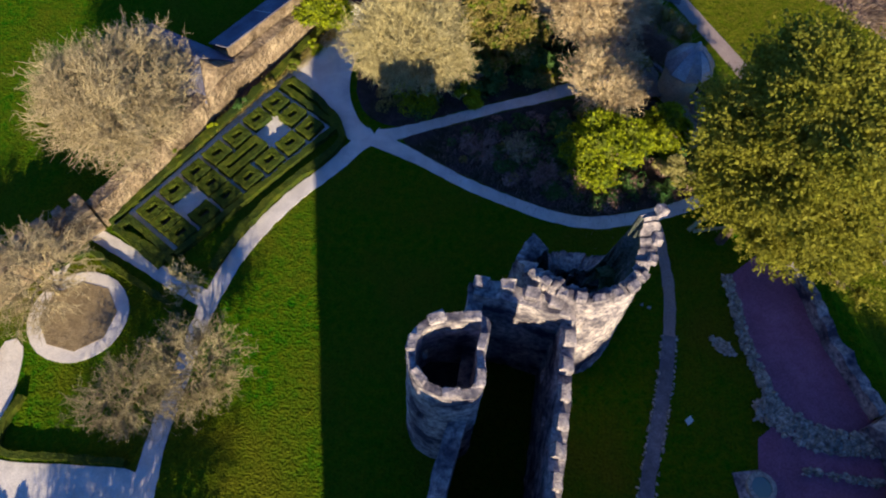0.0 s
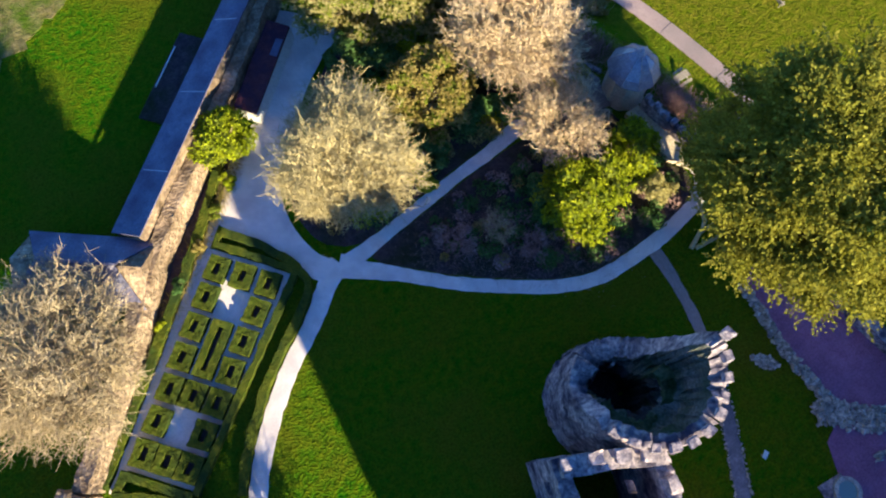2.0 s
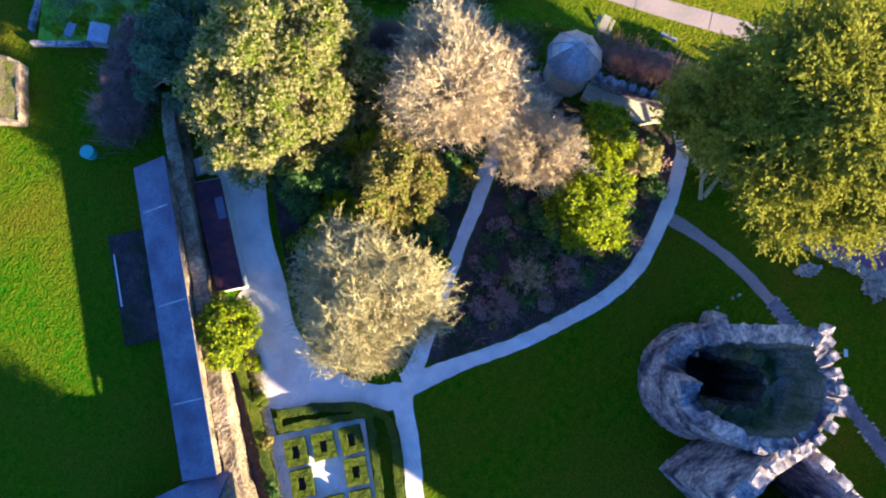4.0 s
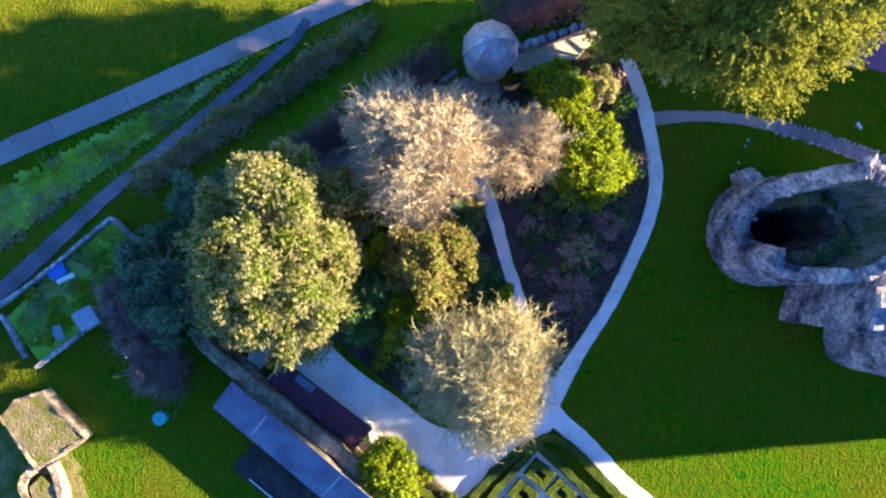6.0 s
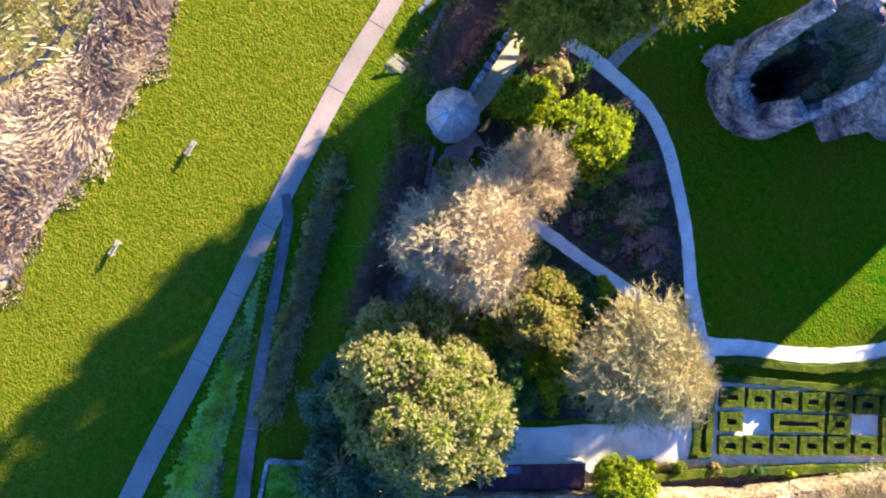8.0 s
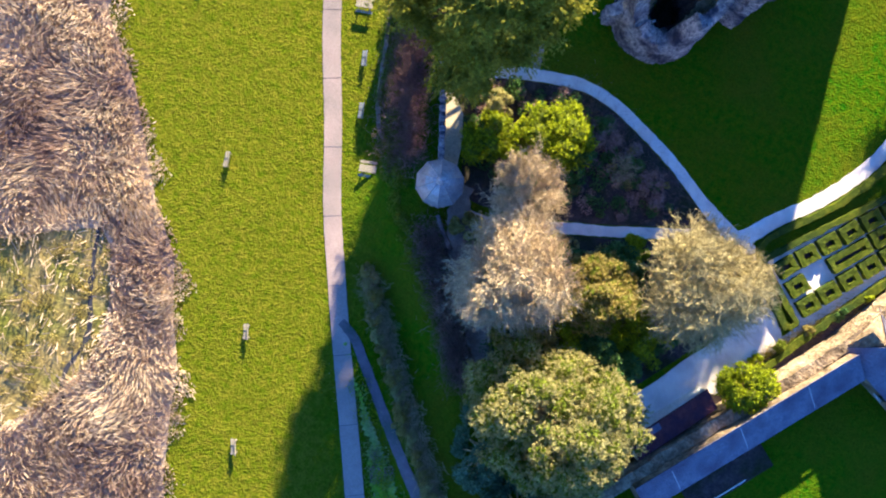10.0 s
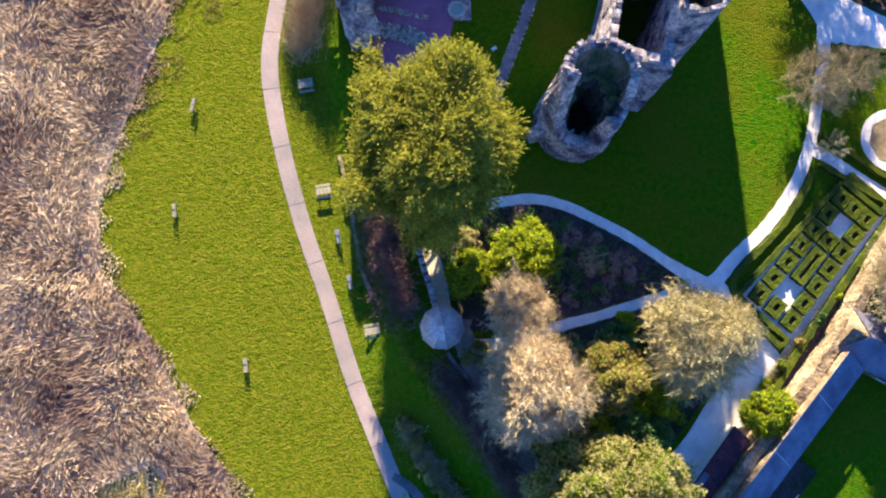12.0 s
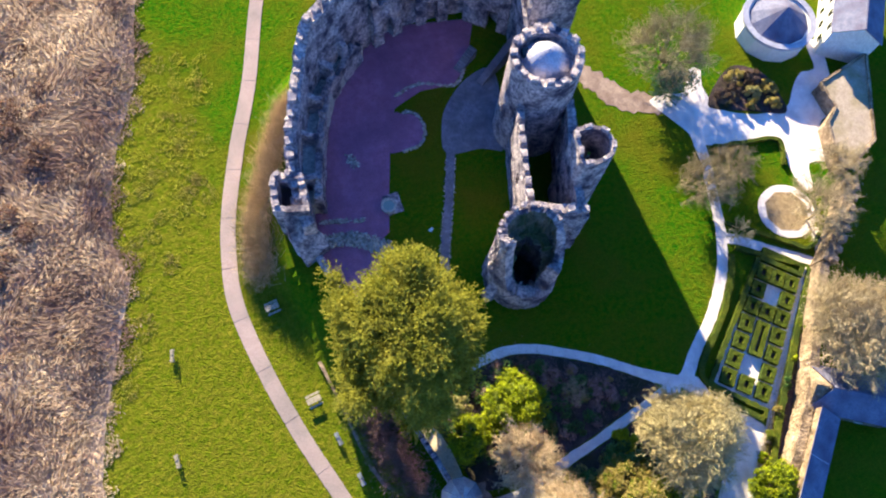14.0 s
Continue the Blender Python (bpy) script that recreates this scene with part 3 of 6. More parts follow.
def ruined_top(s, q):
    """High to the south, broken down to the north, with a finger of wall to the east."""
    a = math.atan2(q.y - 21.9, q.x - 11.3)
    deg = math.degrees(a) % 360
    h = np.interp(deg, [0, 8, 18, 28, 42, 70, 100, 118, 130, 146, 165, 190, 220, 300, 345, 360], [15.0, 16.2, 15.8, 11.5, 6.5, 4.2, 3.8, 5.8, 8.8, 8.0, 8.6, 11.5, 13.4, 13.8, 14.2, 15.0])
    step = 0.7 * round(1.5 * noise.noise(q * 0.9))
    return float(h) + 0.5 * step + 0.5 * noise.noise(q * 2.1)


def slots(*items):
    return lambda s, z: any(a < s < b and c < z < d for a, b, c, d in items)


def ruin_mesh(cx, cy, seed=0):
    """A broken round tower: battered outside, ragged rim, sloping rubble inside and a deep hole."""
    n, vs, rows = 160, [], []
    for i in range(n):
        deg = 360 * i / n
        a = radians(deg)
        u = Vector((math.cos(a), math.sin(a), 0))
        top = ruined_top(0, Vector((cx, cy, 0)) + u * 4.4)
        rt = 4.55 - 0.02 * top
        prof = []
        for k in range(13):
            z = -0.1 + (top + 0.1) * k / 12
            prof.append((4.95 - (4.95 - rt) * (k / 12) ** 0.6, z))
        thick = np.interp(deg, [0, 30, 60, 120, 160, 200, 340, 360], [1.0, 1.3, 1.6, 1.7, 1.3, 0.95, 0.9, 1.0])
        shelf = np.interp(deg, [0, 40, 90, 140, 180, 270, 360], [8.5, 4.4, 3.0, 3.6, 7.5, 9.0, 8.5])
        hole = np.interp(deg, [0, 45, 90, 135, 180, 225, 270, 315, 360], [1.55, 1.9, 2.3, 1.8, 1.5, 1.5, 1.6, 1.55, 1.55]) + 0.35 * noise.noise(u * 2.3)
        prof += [(rt - 0.45 * thick, top + 0.1), (rt - thick, top - 0.15)]
        for k in (0.35, 0.7):
            prof.append((rt - thick - 0.15 * k, top - 0.15 + (shelf + 0.5 - top) * k))
        prof += [(max(rt - thick - 0.35, hole + 0.5), shelf + 0.45), (hole + 0.4, shelf - 0.2), (hole + 0.05, shelf - 0.9), (hole + 0.1, shelf * 0.5), (hole + 0.15, 0.15), (0.05, 0.1)]
        row = []
        for k, (rad, z) in enumerate(prof):
            q = Vector((cx, cy, z)) + u * rad
            w = 0.19 if k < 15 else 0.34
            e = noise.noise(q * 0.8) * w + noise.noise(q * 2.3) * w * 0.9 + noise.noise(q * 5.1) * w * 0.5
            if rad > 0.5:
                q = q + u * e
                q.z += noise.noise(q * 1.3 + Vector((4, 0, 0))) * w * (k > 12)
            row.append(len(vs))
            vs.append(q)
        rows.append(row)
    walls, inner, shaft = [], [], []
    for i in range(n):
        A, B = rows[i], rows[(i + 1) % n]
        for k in range(len(A) - 1):
            (walls if k < 14 else inner if k < 18 else shaft).append((A[k], B[k], B[k + 1], A[k + 1]))
    return mesh("wall", vs, walls), mesh("inner_face", vs, inner), mesh("shaft", vs, shaft)


tower = thing("ruined_round_tower", "tall ruined round stone tower, broken open on its shaded side", "castle tower")
ruin_wall, ruin_inner, ruin_shaft = ruin_mesh(11.3, 21.9)
place("wall", ruin_wall, STONE, tower)
MOSS = mat("mossy_ledge", (0.030, 0.065, 0.020), (0.10, 0.115, 0.075), 0.9, 1, 0.8, 4, None, 0.2, 0.1, spec=0.0)
# the shaft's darkness is painted: its colour carries the shade of the hole
place("shaft", ruin_shaft, HOLE_SHADE, tower, "dark hole in the tower, its shade put into the colour")
# moss green, with shade of the tower's inside also put into the colour
place("inner_face", ruin_inner, mat("mossy_shaded_inner_stone", (0.070, 0.085, 0.075), (0.24, 0.23, 0.24), 1.3, 1.0, 0.9, 4, (0.045, 0.075, 0.04), 0.25, 0.15, spec=0.0), tower, "mossy grey-green inner face, darkened in colour for shade")
place("ledge", wall_mesh("ledge", ring(11.3, 21.6, 2.45, 175, 385, n=14), 1.0, 6.0, lambda s, q: 9.0 + 0.7 * noise.noise(q * 0.8), False, None, 0.25), MOSS, tower, "mossy broken inner ledge")
place("fin", wall_mesh("fin", [(13.3, 24.8), (12.0, 24.1)], 0.22, 1.0, lambda s, q: 3.9 + 0.5 * noise.noise(q * 3), False, None, 0.06), STONE, tower, "broken fin of inner wall")
place("fragment", wall_mesh("fragment", [(11.0, 25.0), (10.3, 23.8)], 0.7, 0.1, lambda s, q: 4.2 - 1.1 * s, False, None, 0.14, 0.25), STONE, tower, "three-cornered wall fragment")
place("buttress", wall_mesh("buttress", [(15.4, 23.8), (16.7, 24.4)], 1.3, -0.1, lambda s, q: 3.4 - 0.9 * s + 0.3 * noise.noise(q * 2), False, None, 0.2, 0.3), STONE, tower, "broken stump of a buttress")
merlons(tower, ring(11.3, 21.9, 4.2, 205, 375, n=14), lambda s, q: ruined_top(s, q) + 0.1, (0.65, 0.6, 0.5), 0.55, STONE, jitter=0.3, seed=3)

hall = thing("castle_hall", "roofless stone hall range between two towers", "castle range")
HE = [(7.9, 2.8), (8.7, 6.5), (9.6, 12.4), (10.2, 17.4)]
HW = [(1.3, 3.2), (2.0, 6.8), (3.4, 12.6), (4.0, 19.6)]
place("east_wall", wall_mesh("wall", HE, 0.95, -0.1, lambda s, q: 11.4 + 0.3 * noise.noise(q), False, slots((3.2, 4.1, 3.0, 5.2), (8.2, 9.1, 6.0, 8.2), (12.0, 12.9, 3.0, 5.2)), 0.12), STONE, hall)
place("west_wall", wall_mesh("wall", HW, 1.1, -0.1, lambda s, q: 11.2 + 0.5 * noise.noise(q), False, slots((4.2, 5.1, 3.0, 5.2), (14.0, 14.9, 6.0, 8.2)), 0.12), STONE, hall)
place("north_wall", wall_mesh("wall", [(3.8, 19.0), (6.8, 18.4), (10.2, 17.5)], 1.2, -0.1, lambda s, q: 12.4 + 0.5 * noise.noise(q), False, None, 0.12), STONE, hall)
merlons(hall, HE, 11.5, (1.05, 0.75, 0.75), 0.75, STONE, seed=5)
merlons(hall, [(3.8, 19.2), (6.8, 18.6), (9.8, 17.7)], 12.5, (1.0, 0.8, 0.7), 0.7, STONE, seed=6)

turret = thing("stair_turret", "slender round stair turret with a battlemented open top", "castle tower")
TR = [(3.75, 10.75), (3.95, 13.0), (4.1, 14.85), (2.6, 15.0), (1.1, 14.75), (0.15, 13.9), (-0.1, 12.6), (0.3, 11.4), (1.3, 10.6), (2.6, 10.45)]
place("wall", wall_mesh("wall", TR, 0.5, -0.1, lambda s, q: 16.4 + 0.15 * noise.noise(q), True, slots((7.4, 7.9, 4.5, 5.8), (9.2, 9.7, 8.0, 9.4), (7.4, 7.9, 11.0, 12.2), (11.3, 11.8, 9.5, 10.8)), 0.12, 0.35, 0.5, 0.012), STONE, turret)
part("floor", box(bmesh.new(), (3.3, 3.5, 0.3), (2.0, 12.75, 9.4)), SOIL, turret)
merlons(turret, TR, 16.4, (1.0, 0.55, 0.6), 1.15, STONE, closed=True, seed=7)

drum = thing("round_tower", "large round stone tower with battlements and a pale conical roof", "castle tower")
place("wall", wall_mesh("wall", ring(4.7, 0.3, 4.0, n=20), 1.1, -0.1, lambda s, q: 17.2 + 0.1 * noise.noise(q), True, slots((21.0, 21.9, 8.0, 10.0), (16.0, 16.8, 4.0, 6.0)), 0.10, 0.4, 0.55, 0.02), STONE, drum)
merlons(drum, ring(4.7, 0.3, 4.15, n=24), 17.1, (0.95, 0.75, 0.85), 0.8, STONE, closed=True, seed=9)
bm = bmesh.new()
bmesh.ops.create_cone(bm, cap_ends=True, segments=20, radius1=3.1, radius2=0.05, depth=2.6, matrix=Matrix.Translation((4.7, 0.3, 17.2)))
bmesh.ops.subdivide_edges(bm, edges=[e for e in bm.edges if abs(e.verts[0].co.z - e.verts[1].co.z) > 1], cuts=5)
for v in bm.verts:
    r = math.hypot(v.co.x - 4.7, v.co.y - 0.3)
    if 0.1 < r < 3.0:
        v.co.z += 0.55 * math.sin(math.pi * r / 3.1)
part("conical_roof", bm, LEAD, drum, "pale lead conical roof")
bm = bmesh.new()
bmesh.ops.create_cone(bm, cap_ends=True, segments=20, radius1=3.5, radius2=3.5, depth=0.3, matrix=Matrix.Translation((4.7, 0.3, 15.8)))
part("wall_walk", bm, STONE, drum)
part("hatch", box(bmesh.new(), (0.9, 1.3, 0.8), (7.0, -1.0, 16.3), 0.03), DARK, drum, "dark roof hatch")

curtain = thing("curtain_wall", "tall ruined stone curtain wall above the river", "castle wall")
CW = [(37.2, 12.5), (38.0, 6.0), (37.6, 0.5), (36.0, -5.0), (34.0, -10.5), (30.6, -14.0), (26.5, -17.5), (22.0, -20.5), (14.0, -22.0), (6.0, -21.5), (2.5, -15.0), (2.2, -5.0)]


def curtain_top(s, q):
    h = np.interp(s, [0, 6, 14, 22, 25, 34, 40, 43, 64, 80], [6.0, 7.2, 9.0, 11.2, 14.4, 16.2, 17.0, 13.6, 13.2, 12.0])
    return float(h) + 0.6 * noise.noise(q * 0.7) + 0.4 * round(1.4 * noise.noise(q * 1.7))


place("wall", wall_mesh("wall", CW, 1.6, LOW, curtain_top, False, None, 0.22, 0.5, 0.7), STONE, curtain)
merlons(curtain, CW[:8], lambda s, q: curtain_top(s, q) + 0.1, (0.9, 0.9, 0.7), 0.9, STONE, seed=11)
IW = [(35.6, 8.2), (34.8, 3.0), (33.6, -3.4), (31.4, -9.6), (26.4, -15.6)]
place("inner_wall", wall_mesh("wall", IW, 0.9, -0.1, lambda s, q: 4.4 + 1.6 * noise.noise(q * 0.35) + 0.5 * round(1.6 * noise.noise(q * 1.3)), False, lambda s, z: z < 2.6 and s % 7 > 5.8, 0.25), STONE, curtain, "lower ruined inner wall")
slab("raised_floor", [(37.6, 8.0), (37.4, 0.5), (35.8, -5.0), (33.8, -10.5), (30.4, -14.2), (26.6, -17.2), (26.0, -15.8), (31.0, -9.8), (33.2, -3.5), (34.4, 3.0), (35.2, 8.0)], 3.2, RUBBLE, thick=3.2, parent=curtain, wob=0.3)
for a, b, h in (((35.2, 5.4), (37.8, 5.8), 6.2), ((34.2, -0.6), (37.4, -1.4), 5.6), ((32.9, -5.6), (35.8, -6.6), 6.4), ((30.8, -10.4), (33.2, -12.2), 6.8), ((28.4, -13.2), (29.8, -15.4), 7.0)):
    place("cross_wall", wall_mesh("wall", [a, b], 0.8, 0.0, lambda s, q: h + 0.4 * s + 0.5 * noise.noise(q * 1.1), False, None, 0.2), STONE, curtain)
for i, (a, b) in enumerate((((3.6, -16.4), (9.5, -20.4)), ((12.0, -20.8), (17.0, -20.6)), ((19.5, -19.9), (24.0, -17.6)))):
    place("pier", wall_mesh("wall", [a, b], 1.0, -0.1, lambda s, q: 9.0 + 2.5 * noise.noise(q * 0.6 + Vector((i, 0, 0))) + round(2 * noise.noise(q * 1.2)), False, lambda s, z: 1.5 < s < 3.2 and z < 4.5, 0.3), STONE, curtain, "ruined stump of an inner wall")
sqt = thing("river_tower", "small ruined square tower on the curtain wall", "castle tower")
place("wall", wall_mesh("wall", [(40.5, 5.3), (37.2, 5.8), (37.0, 10.6), (40.9, 9.9)], 0.75, LOW, lambda s, q: 8.0 + 0.25 * noise.noise(q * 1.5), True, None, 0.16, batter=0.05, sharp=True), STONE, sqt)
merlons(sqt, [(40.6, 9.6), (40.4, 5.5), (37.4, 5.9)], 8.0, (0.8, 0.75, 0.6), 0.6, STONE, seed=13)
part("floor", box(bmesh.new(), (3.2, 4.2, 0.3), (38.9, 7.9, 5.2)), SOIL, sqt)
part("stair_head", box(bmesh.new(), (1.6, 1.2, 1.4), (38.2, 8.6, 6.0), 0.1), STONE, sqt)
place("spur", wall_mesh("wall", [(38.6, 10.4), (38.0, 12.4), (36.9, 14.4)], 3.4, LOW, lambda s, q: 6.6 - 1.1 * s + 0.5 * noise.noise(q * 0.9), False, None, 0.3, batter=0.05), STONE, sqt, "sloping broken spur below the tower")
tagged(place("low_wall", wall_mesh("low_wall", [(37.0, 14.6), (36.0, 17.2), (34.6, 21.0), (33.4, 26.0), (31.8, 30.0)], 0.9, LOW, lambda s, q: 1.4 + 0.5 * noise.noise(q), False, None, 0.18), STONE), "low ruined stone wall above the bank", "wall")
# mostly unseen block, added and sized to throw the shadow edge on the lawn
gate = thing("lawn_shade_block", "tall stone block added behind the round tower to shade the lawn", "castle range")
place("wall", wall_mesh("wall", [(-2.0, -9.0), (-2.4, -17.0), (3.0, -17.6), (3.4, -9.2)], 1.2, -0.1, lambda s, q: 19.2 + 0.4 * noise.noise(q), True, slots((9.5, 10.4, 7, 9)), 0.14, sharp=True), STONE, gate)
part("roof_deck", box(bmesh.new(), (5.0, 7.6, 0.3), (0.5, -13.2, 17.4)), LEAD, gate)
merlons(gate, [(-2.0, -9.0), (-2.4, -17.0), (3.0, -17.6), (3.4, -9.2)], 19.2, (1.0, 0.8, 0.8), 0.8, STONE, closed=True, seed=19)
steps = thing("stair", "straight stone stair against the round tower", "stair")
for i in range(9):
    part("step", box(bmesh.new(), (1.3, 0.42, 0.2 + 0.2 * i), (0, i * 0.42, 0.1 + 0.1 * i), 0.02), SLATE_PATH, steps)
steps.matrix_basis = pose(12.4, -11.2, 0.04, 0, 0, 128)
ramp = thing("stair_flight", "long narrow stone stair climbing to the round tower", "stair")
for i in range(22):
    f = i / 21
    part("tread", box(bmesh.new(), (1.15, 0.36, 0.25 + 0.17 * i), (0, 0.34 * i, 0.12 + 0.085 * i), 0.02), SLATE_PATH, ramp)
ramp.matrix_basis = pose(9.6, -8.3, 0.04, 0, 0, 126)


def rubble_line(name, pts, w, n, size, label, seed, h=0.5):
    """Loose stones heaped along a line, in one mesh."""
    rnd = random.Random(seed)
    line = curve_points([(*p, 0) for p in pts], 0.2)
    vs, fs = [], []
    cube = [(-1, -1, -1), (1, -1, -1), (1, 1, -1), (-1, 1, -1), (-1, -1, 1), (1, -1, 1), (1, 1, 1), (-1, 1, 1)]
    cf = [(0, 3, 2, 1), (4, 5, 6, 7), (0, 1, 5, 4), (1, 2, 6, 5), (2, 3, 7, 6), (3, 0, 4, 7)]
    for _ in range(n):
        q = rnd.choice(line)
        o = abs(rnd.gauss(0, 0.4))
        p = Vector((q.x + rnd.uniform(-1, 1) * w * 0.5, q.y + rnd.uniform(-1, 1) * w * 0.5, 0.05 + rnd.random() * h * max(0.1, 1 - o)))
        s = size * rnd.uniform(0.5, 1.3)
        r = Euler((rnd.uniform(0, 3), rnd.uniform(0, 3), rnd.uniform(0, 3))).to_matrix()
        b = len(vs)
        vs += [p + r @ Vector((x * s * 0.5, y * s * 0.4, z * s * 0.3)) * rnd.uniform(0.85, 1.15) for x, y, z in cube]
        fs += [tuple(b + k for k in f) for f in cf]
    return tagged(place(name, mesh(name, vs, fs), RUBBLE), label, "rubble", kind="stuff")


rubble_line("rubble_row", [(27.0, 26.6), (27.6, 20.4), (28.7, 16.2), (29.6, 13.6)], 0.8, 520, 0.34, "row of loose pale stones marking a ruined wall", 1)
rubble_line("rubble_row", [(28.0, 15.0), (31.6, 12.8), (35.9, 12.4)], 1.9, 800, 0.32, "broad row of loose stones across the courtyard", 2)
rubble_line("rubble_row", [(30.2, 10.2), (36.0, 9.5)], 0.5, 120, 0.3, "thin row of loose stones", 3)
rubble_line("rubble_heap", [(25.1, 20.5), (26.0, 19.8)], 1.0, 90, 0.3, "small heap of pale stones on the lawn", 4, 0.2)
rubble_line("rubble_row", [(21.9, -5.5), (20.0, -4.7), (19.3, -2.2), (20.2, 0.1), (22.9, 0.9)], 0.4, 160, 0.28, "half ring of low stones", 5, 0.3)
rubble_line("rubble_row", [(22.4, -8.4), (18.5, -9.8), (13.6, -8.6), (11.4, -11.0)], 0.4, 180, 0.28, "low stone kerb at the courtyard", 6, 0.3)
rubble_line("rubble_heap", [(30.0, 1.6), (31.0, 0.4)], 1.2, 70, 0.28, "scatter of stones on the courtyard floor", 7, 0.15)
rubble_line("stone_dots", [(19.8, 23.4), (18.2, 24.0), (16.2, 24.5)], 0.1, 14, 0.2, "line of small white stones on the lawn", 9, 0.05)
rubble_line("stone_edging", [(21.8, 20.9), (21.05, 17.1), (19.95, 13.1), (18.75, 9.0), (17.3, 3.2)], 0.16, 90, 0.18, "pale stone edging of the slate path", 18, 0.08)
rubble_line("stone_edging", [(20.5, 20.9), (19.75, 17.3), (18.65, 13.3), (17.45, 9.2), (16.0, 3.4)], 0.16, 110, 0.2, "pale stone edging of the slate path", 8, 0.08)

slab("courtyard_apse", [(22.2, -5.4), (20.1, -4.6), (19.4, -2.2), (20.3, 0.0), (24.9, 0.7), (24.3, -2.0), (23.2, -5.6)], 0.052, COURT, "purple gravel in a half ring of stones", "courtyard", smooth=0.6)
well = thing("well", "round stone well on a square slab beside the courtyard", "well", (26.3, 8.6, 0.05), 8)
part("slab", box(bmesh.new(), (2.3, 3.0, 0.14), (-0.35, 0, 0.07), 0.02), STONE, well)
place("rim", wall_mesh("rim", ring(0.3, 0.2, 0.95, n=10), 0.34, 0.1, lambda s, q: 0.5, True, None, 0.03, 0.2, 0.2), RUBBLE, well)
bm = bmesh.new()
bmesh.ops.create_cone(bm, cap_ends=True, segments=20, radius1=0.8, radius2=0.8, depth=0.1, matrix=Matrix.Translation((0.3, 0.2, 0.3)))
part("well_cover", bm, plain("grey_green_cover", (0.20, 0.32, 0.33), 0.6), well, "grey-green cover over the well")
sgn = thing("sign_board", "small pale information board on the lawn", "sign", (21.6, 13.6, 0), 40)
part("board", box(bmesh.new(), (0.65, 0.5, 0.05), (0, 0, 0.75), 0.01, Matrix.Rotation(radians(25), 4, "X")), PALE, sgn)
part("post", box(bmesh.new(), (0.08, 0.08, 0.75), (0, 0, 0.37)), WOOD, sgn)


# ---- gazebo and terrace ----
gaz_ribs = []
gaz = thing("gazebo", "polygonal stone gazebo with a faceted grey roof", "gazebo", (25.2, 47.9, 0))
bm = bmesh.new()
bmesh.ops.create_cone(bm, cap_ends=True, segments=10, radius1=2.1, radius2=2.1, depth=4.2, matrix=Matrix.Translation((0, 0, 2.0)))
part("wall", bm, CREAMWALL, gaz)
bm = bmesh.new()
prof = [(2.45, 3.95), (2.47, 4.1), (2.1, 4.75), (1.5, 5.5), (0.75, 6.15), (0.25, 6.42), (0.0, 6.5)]
rings = []
for r, z in prof[:-1]:
    rings.append([bm.verts.new((r * math.cos(radians(36 * k)), r * math.sin(radians(36 * k)), z)) for k in range(10)])
tip = bm.verts.new((0, 0, 6.5))
for a, b in zip(rings, rings[1:]):
    for k in range(10):
        bm.faces.new((a[k], a[(k + 1) % 10], b[(k + 1) % 10], b[k]))
for k in range(10):
    bm.faces.new((rings[-1][k], rings[-1][(k + 1) % 10], tip))
bm.faces.new(rings[0][::-1])
part("roof", bm, GAZ_LEAD, gaz, "faceted grey lead roof")
bm = bmesh.new()
bmesh.ops.create_cone(bm, cap_ends=True, segments=8, radius1=0.5, radius2=0.12, depth=0.7, matrix=Matrix.Translation((0, 0, 6.7)))
part("finial", bm, LEAD, gaz, "pale metal finial")
for k in range(10):
    c, s = math.cos(radians(36 * k)), math.sin(radians(36 * k))
    segs = [(p[0] * c, p[0] * s, p[1] + 0.02, q[0] * c, q[0] * s, q[1] + 0.02, 0.055, 0.05) for p, q in zip(prof[1:], prof[2:])]
    gaz_ribs.append(segs)
for k in (0, 2, 8):
    a = radians(36 * k + 18)
    w = part("window", box(bmesh.new(), (0.1, 0.8, 1.4), (2.04, 0, 2.4), 0.02), DARK, gaz, "dark gazebo window", pose(0, 0, 0, 0, 0, 36 * k + 18))
slab("terrace", [(25.8, 45.8), (24.3, 45.4), (24.9, 42.6), (26.0, 39.8), (27.8, 38.2), (28.7, 38.4), (27.6, 40.9), (26.6, 43.3)], 0.7, TERRACE, "cream flagged terrace below the battlements", "terrace", thick=0.8)
ribbon("terrace_walk", [(22.6, 46.6), (22.4, 49.4), (20.4, 52.6), (17.4, 56.9), (14.8, 61.0), (13.0, 63.6)], [1.6, 2.2, 2.6, 2.9, 2.6, 2.0], lambda x, y: 0.7, BARE_EARTH, "worn grey-violet earth walk along the top of the bank", "path", thick=1.0, wob=0.3)
rubble_line("walk_rubble", [(16.2, 61.6), (14.6, 63.6), (13.4, 65.0)], 0.9, 40, 0.4, "tumbled pale stones at the broken end of the walk", 91, 1.1)
tw = thing("terrace_wall", "battlemented garden wall beside the gazebo terrace", "wall")
TW = [(26.0, 45.7), (26.9, 43.3), (27.9, 40.9), (28.9, 38.4), (30.6, 34.5)]
place("wall", wall_mesh("wall", TW, 0.6, LOW, lambda s, q: 2.1, False, None, 0.08), STONE, tw)
merlons(tw, TW, 2.1, (0.55, 0.6, 0.55), 0.5, STONE, seed=15)
tagged(place("garden_edge_wall", wall_mesh("garden_edge_wall", [(24.2, 50.6), (20.4, 54.6), (15.0, 59.8), (11.5, 64.0)], 0.4, LOW, lambda s, q: 0.25 + 0.15 * noise.noise(q), False, None, 0.12), STONE), "low stone wall at the garden's river side", "wall")
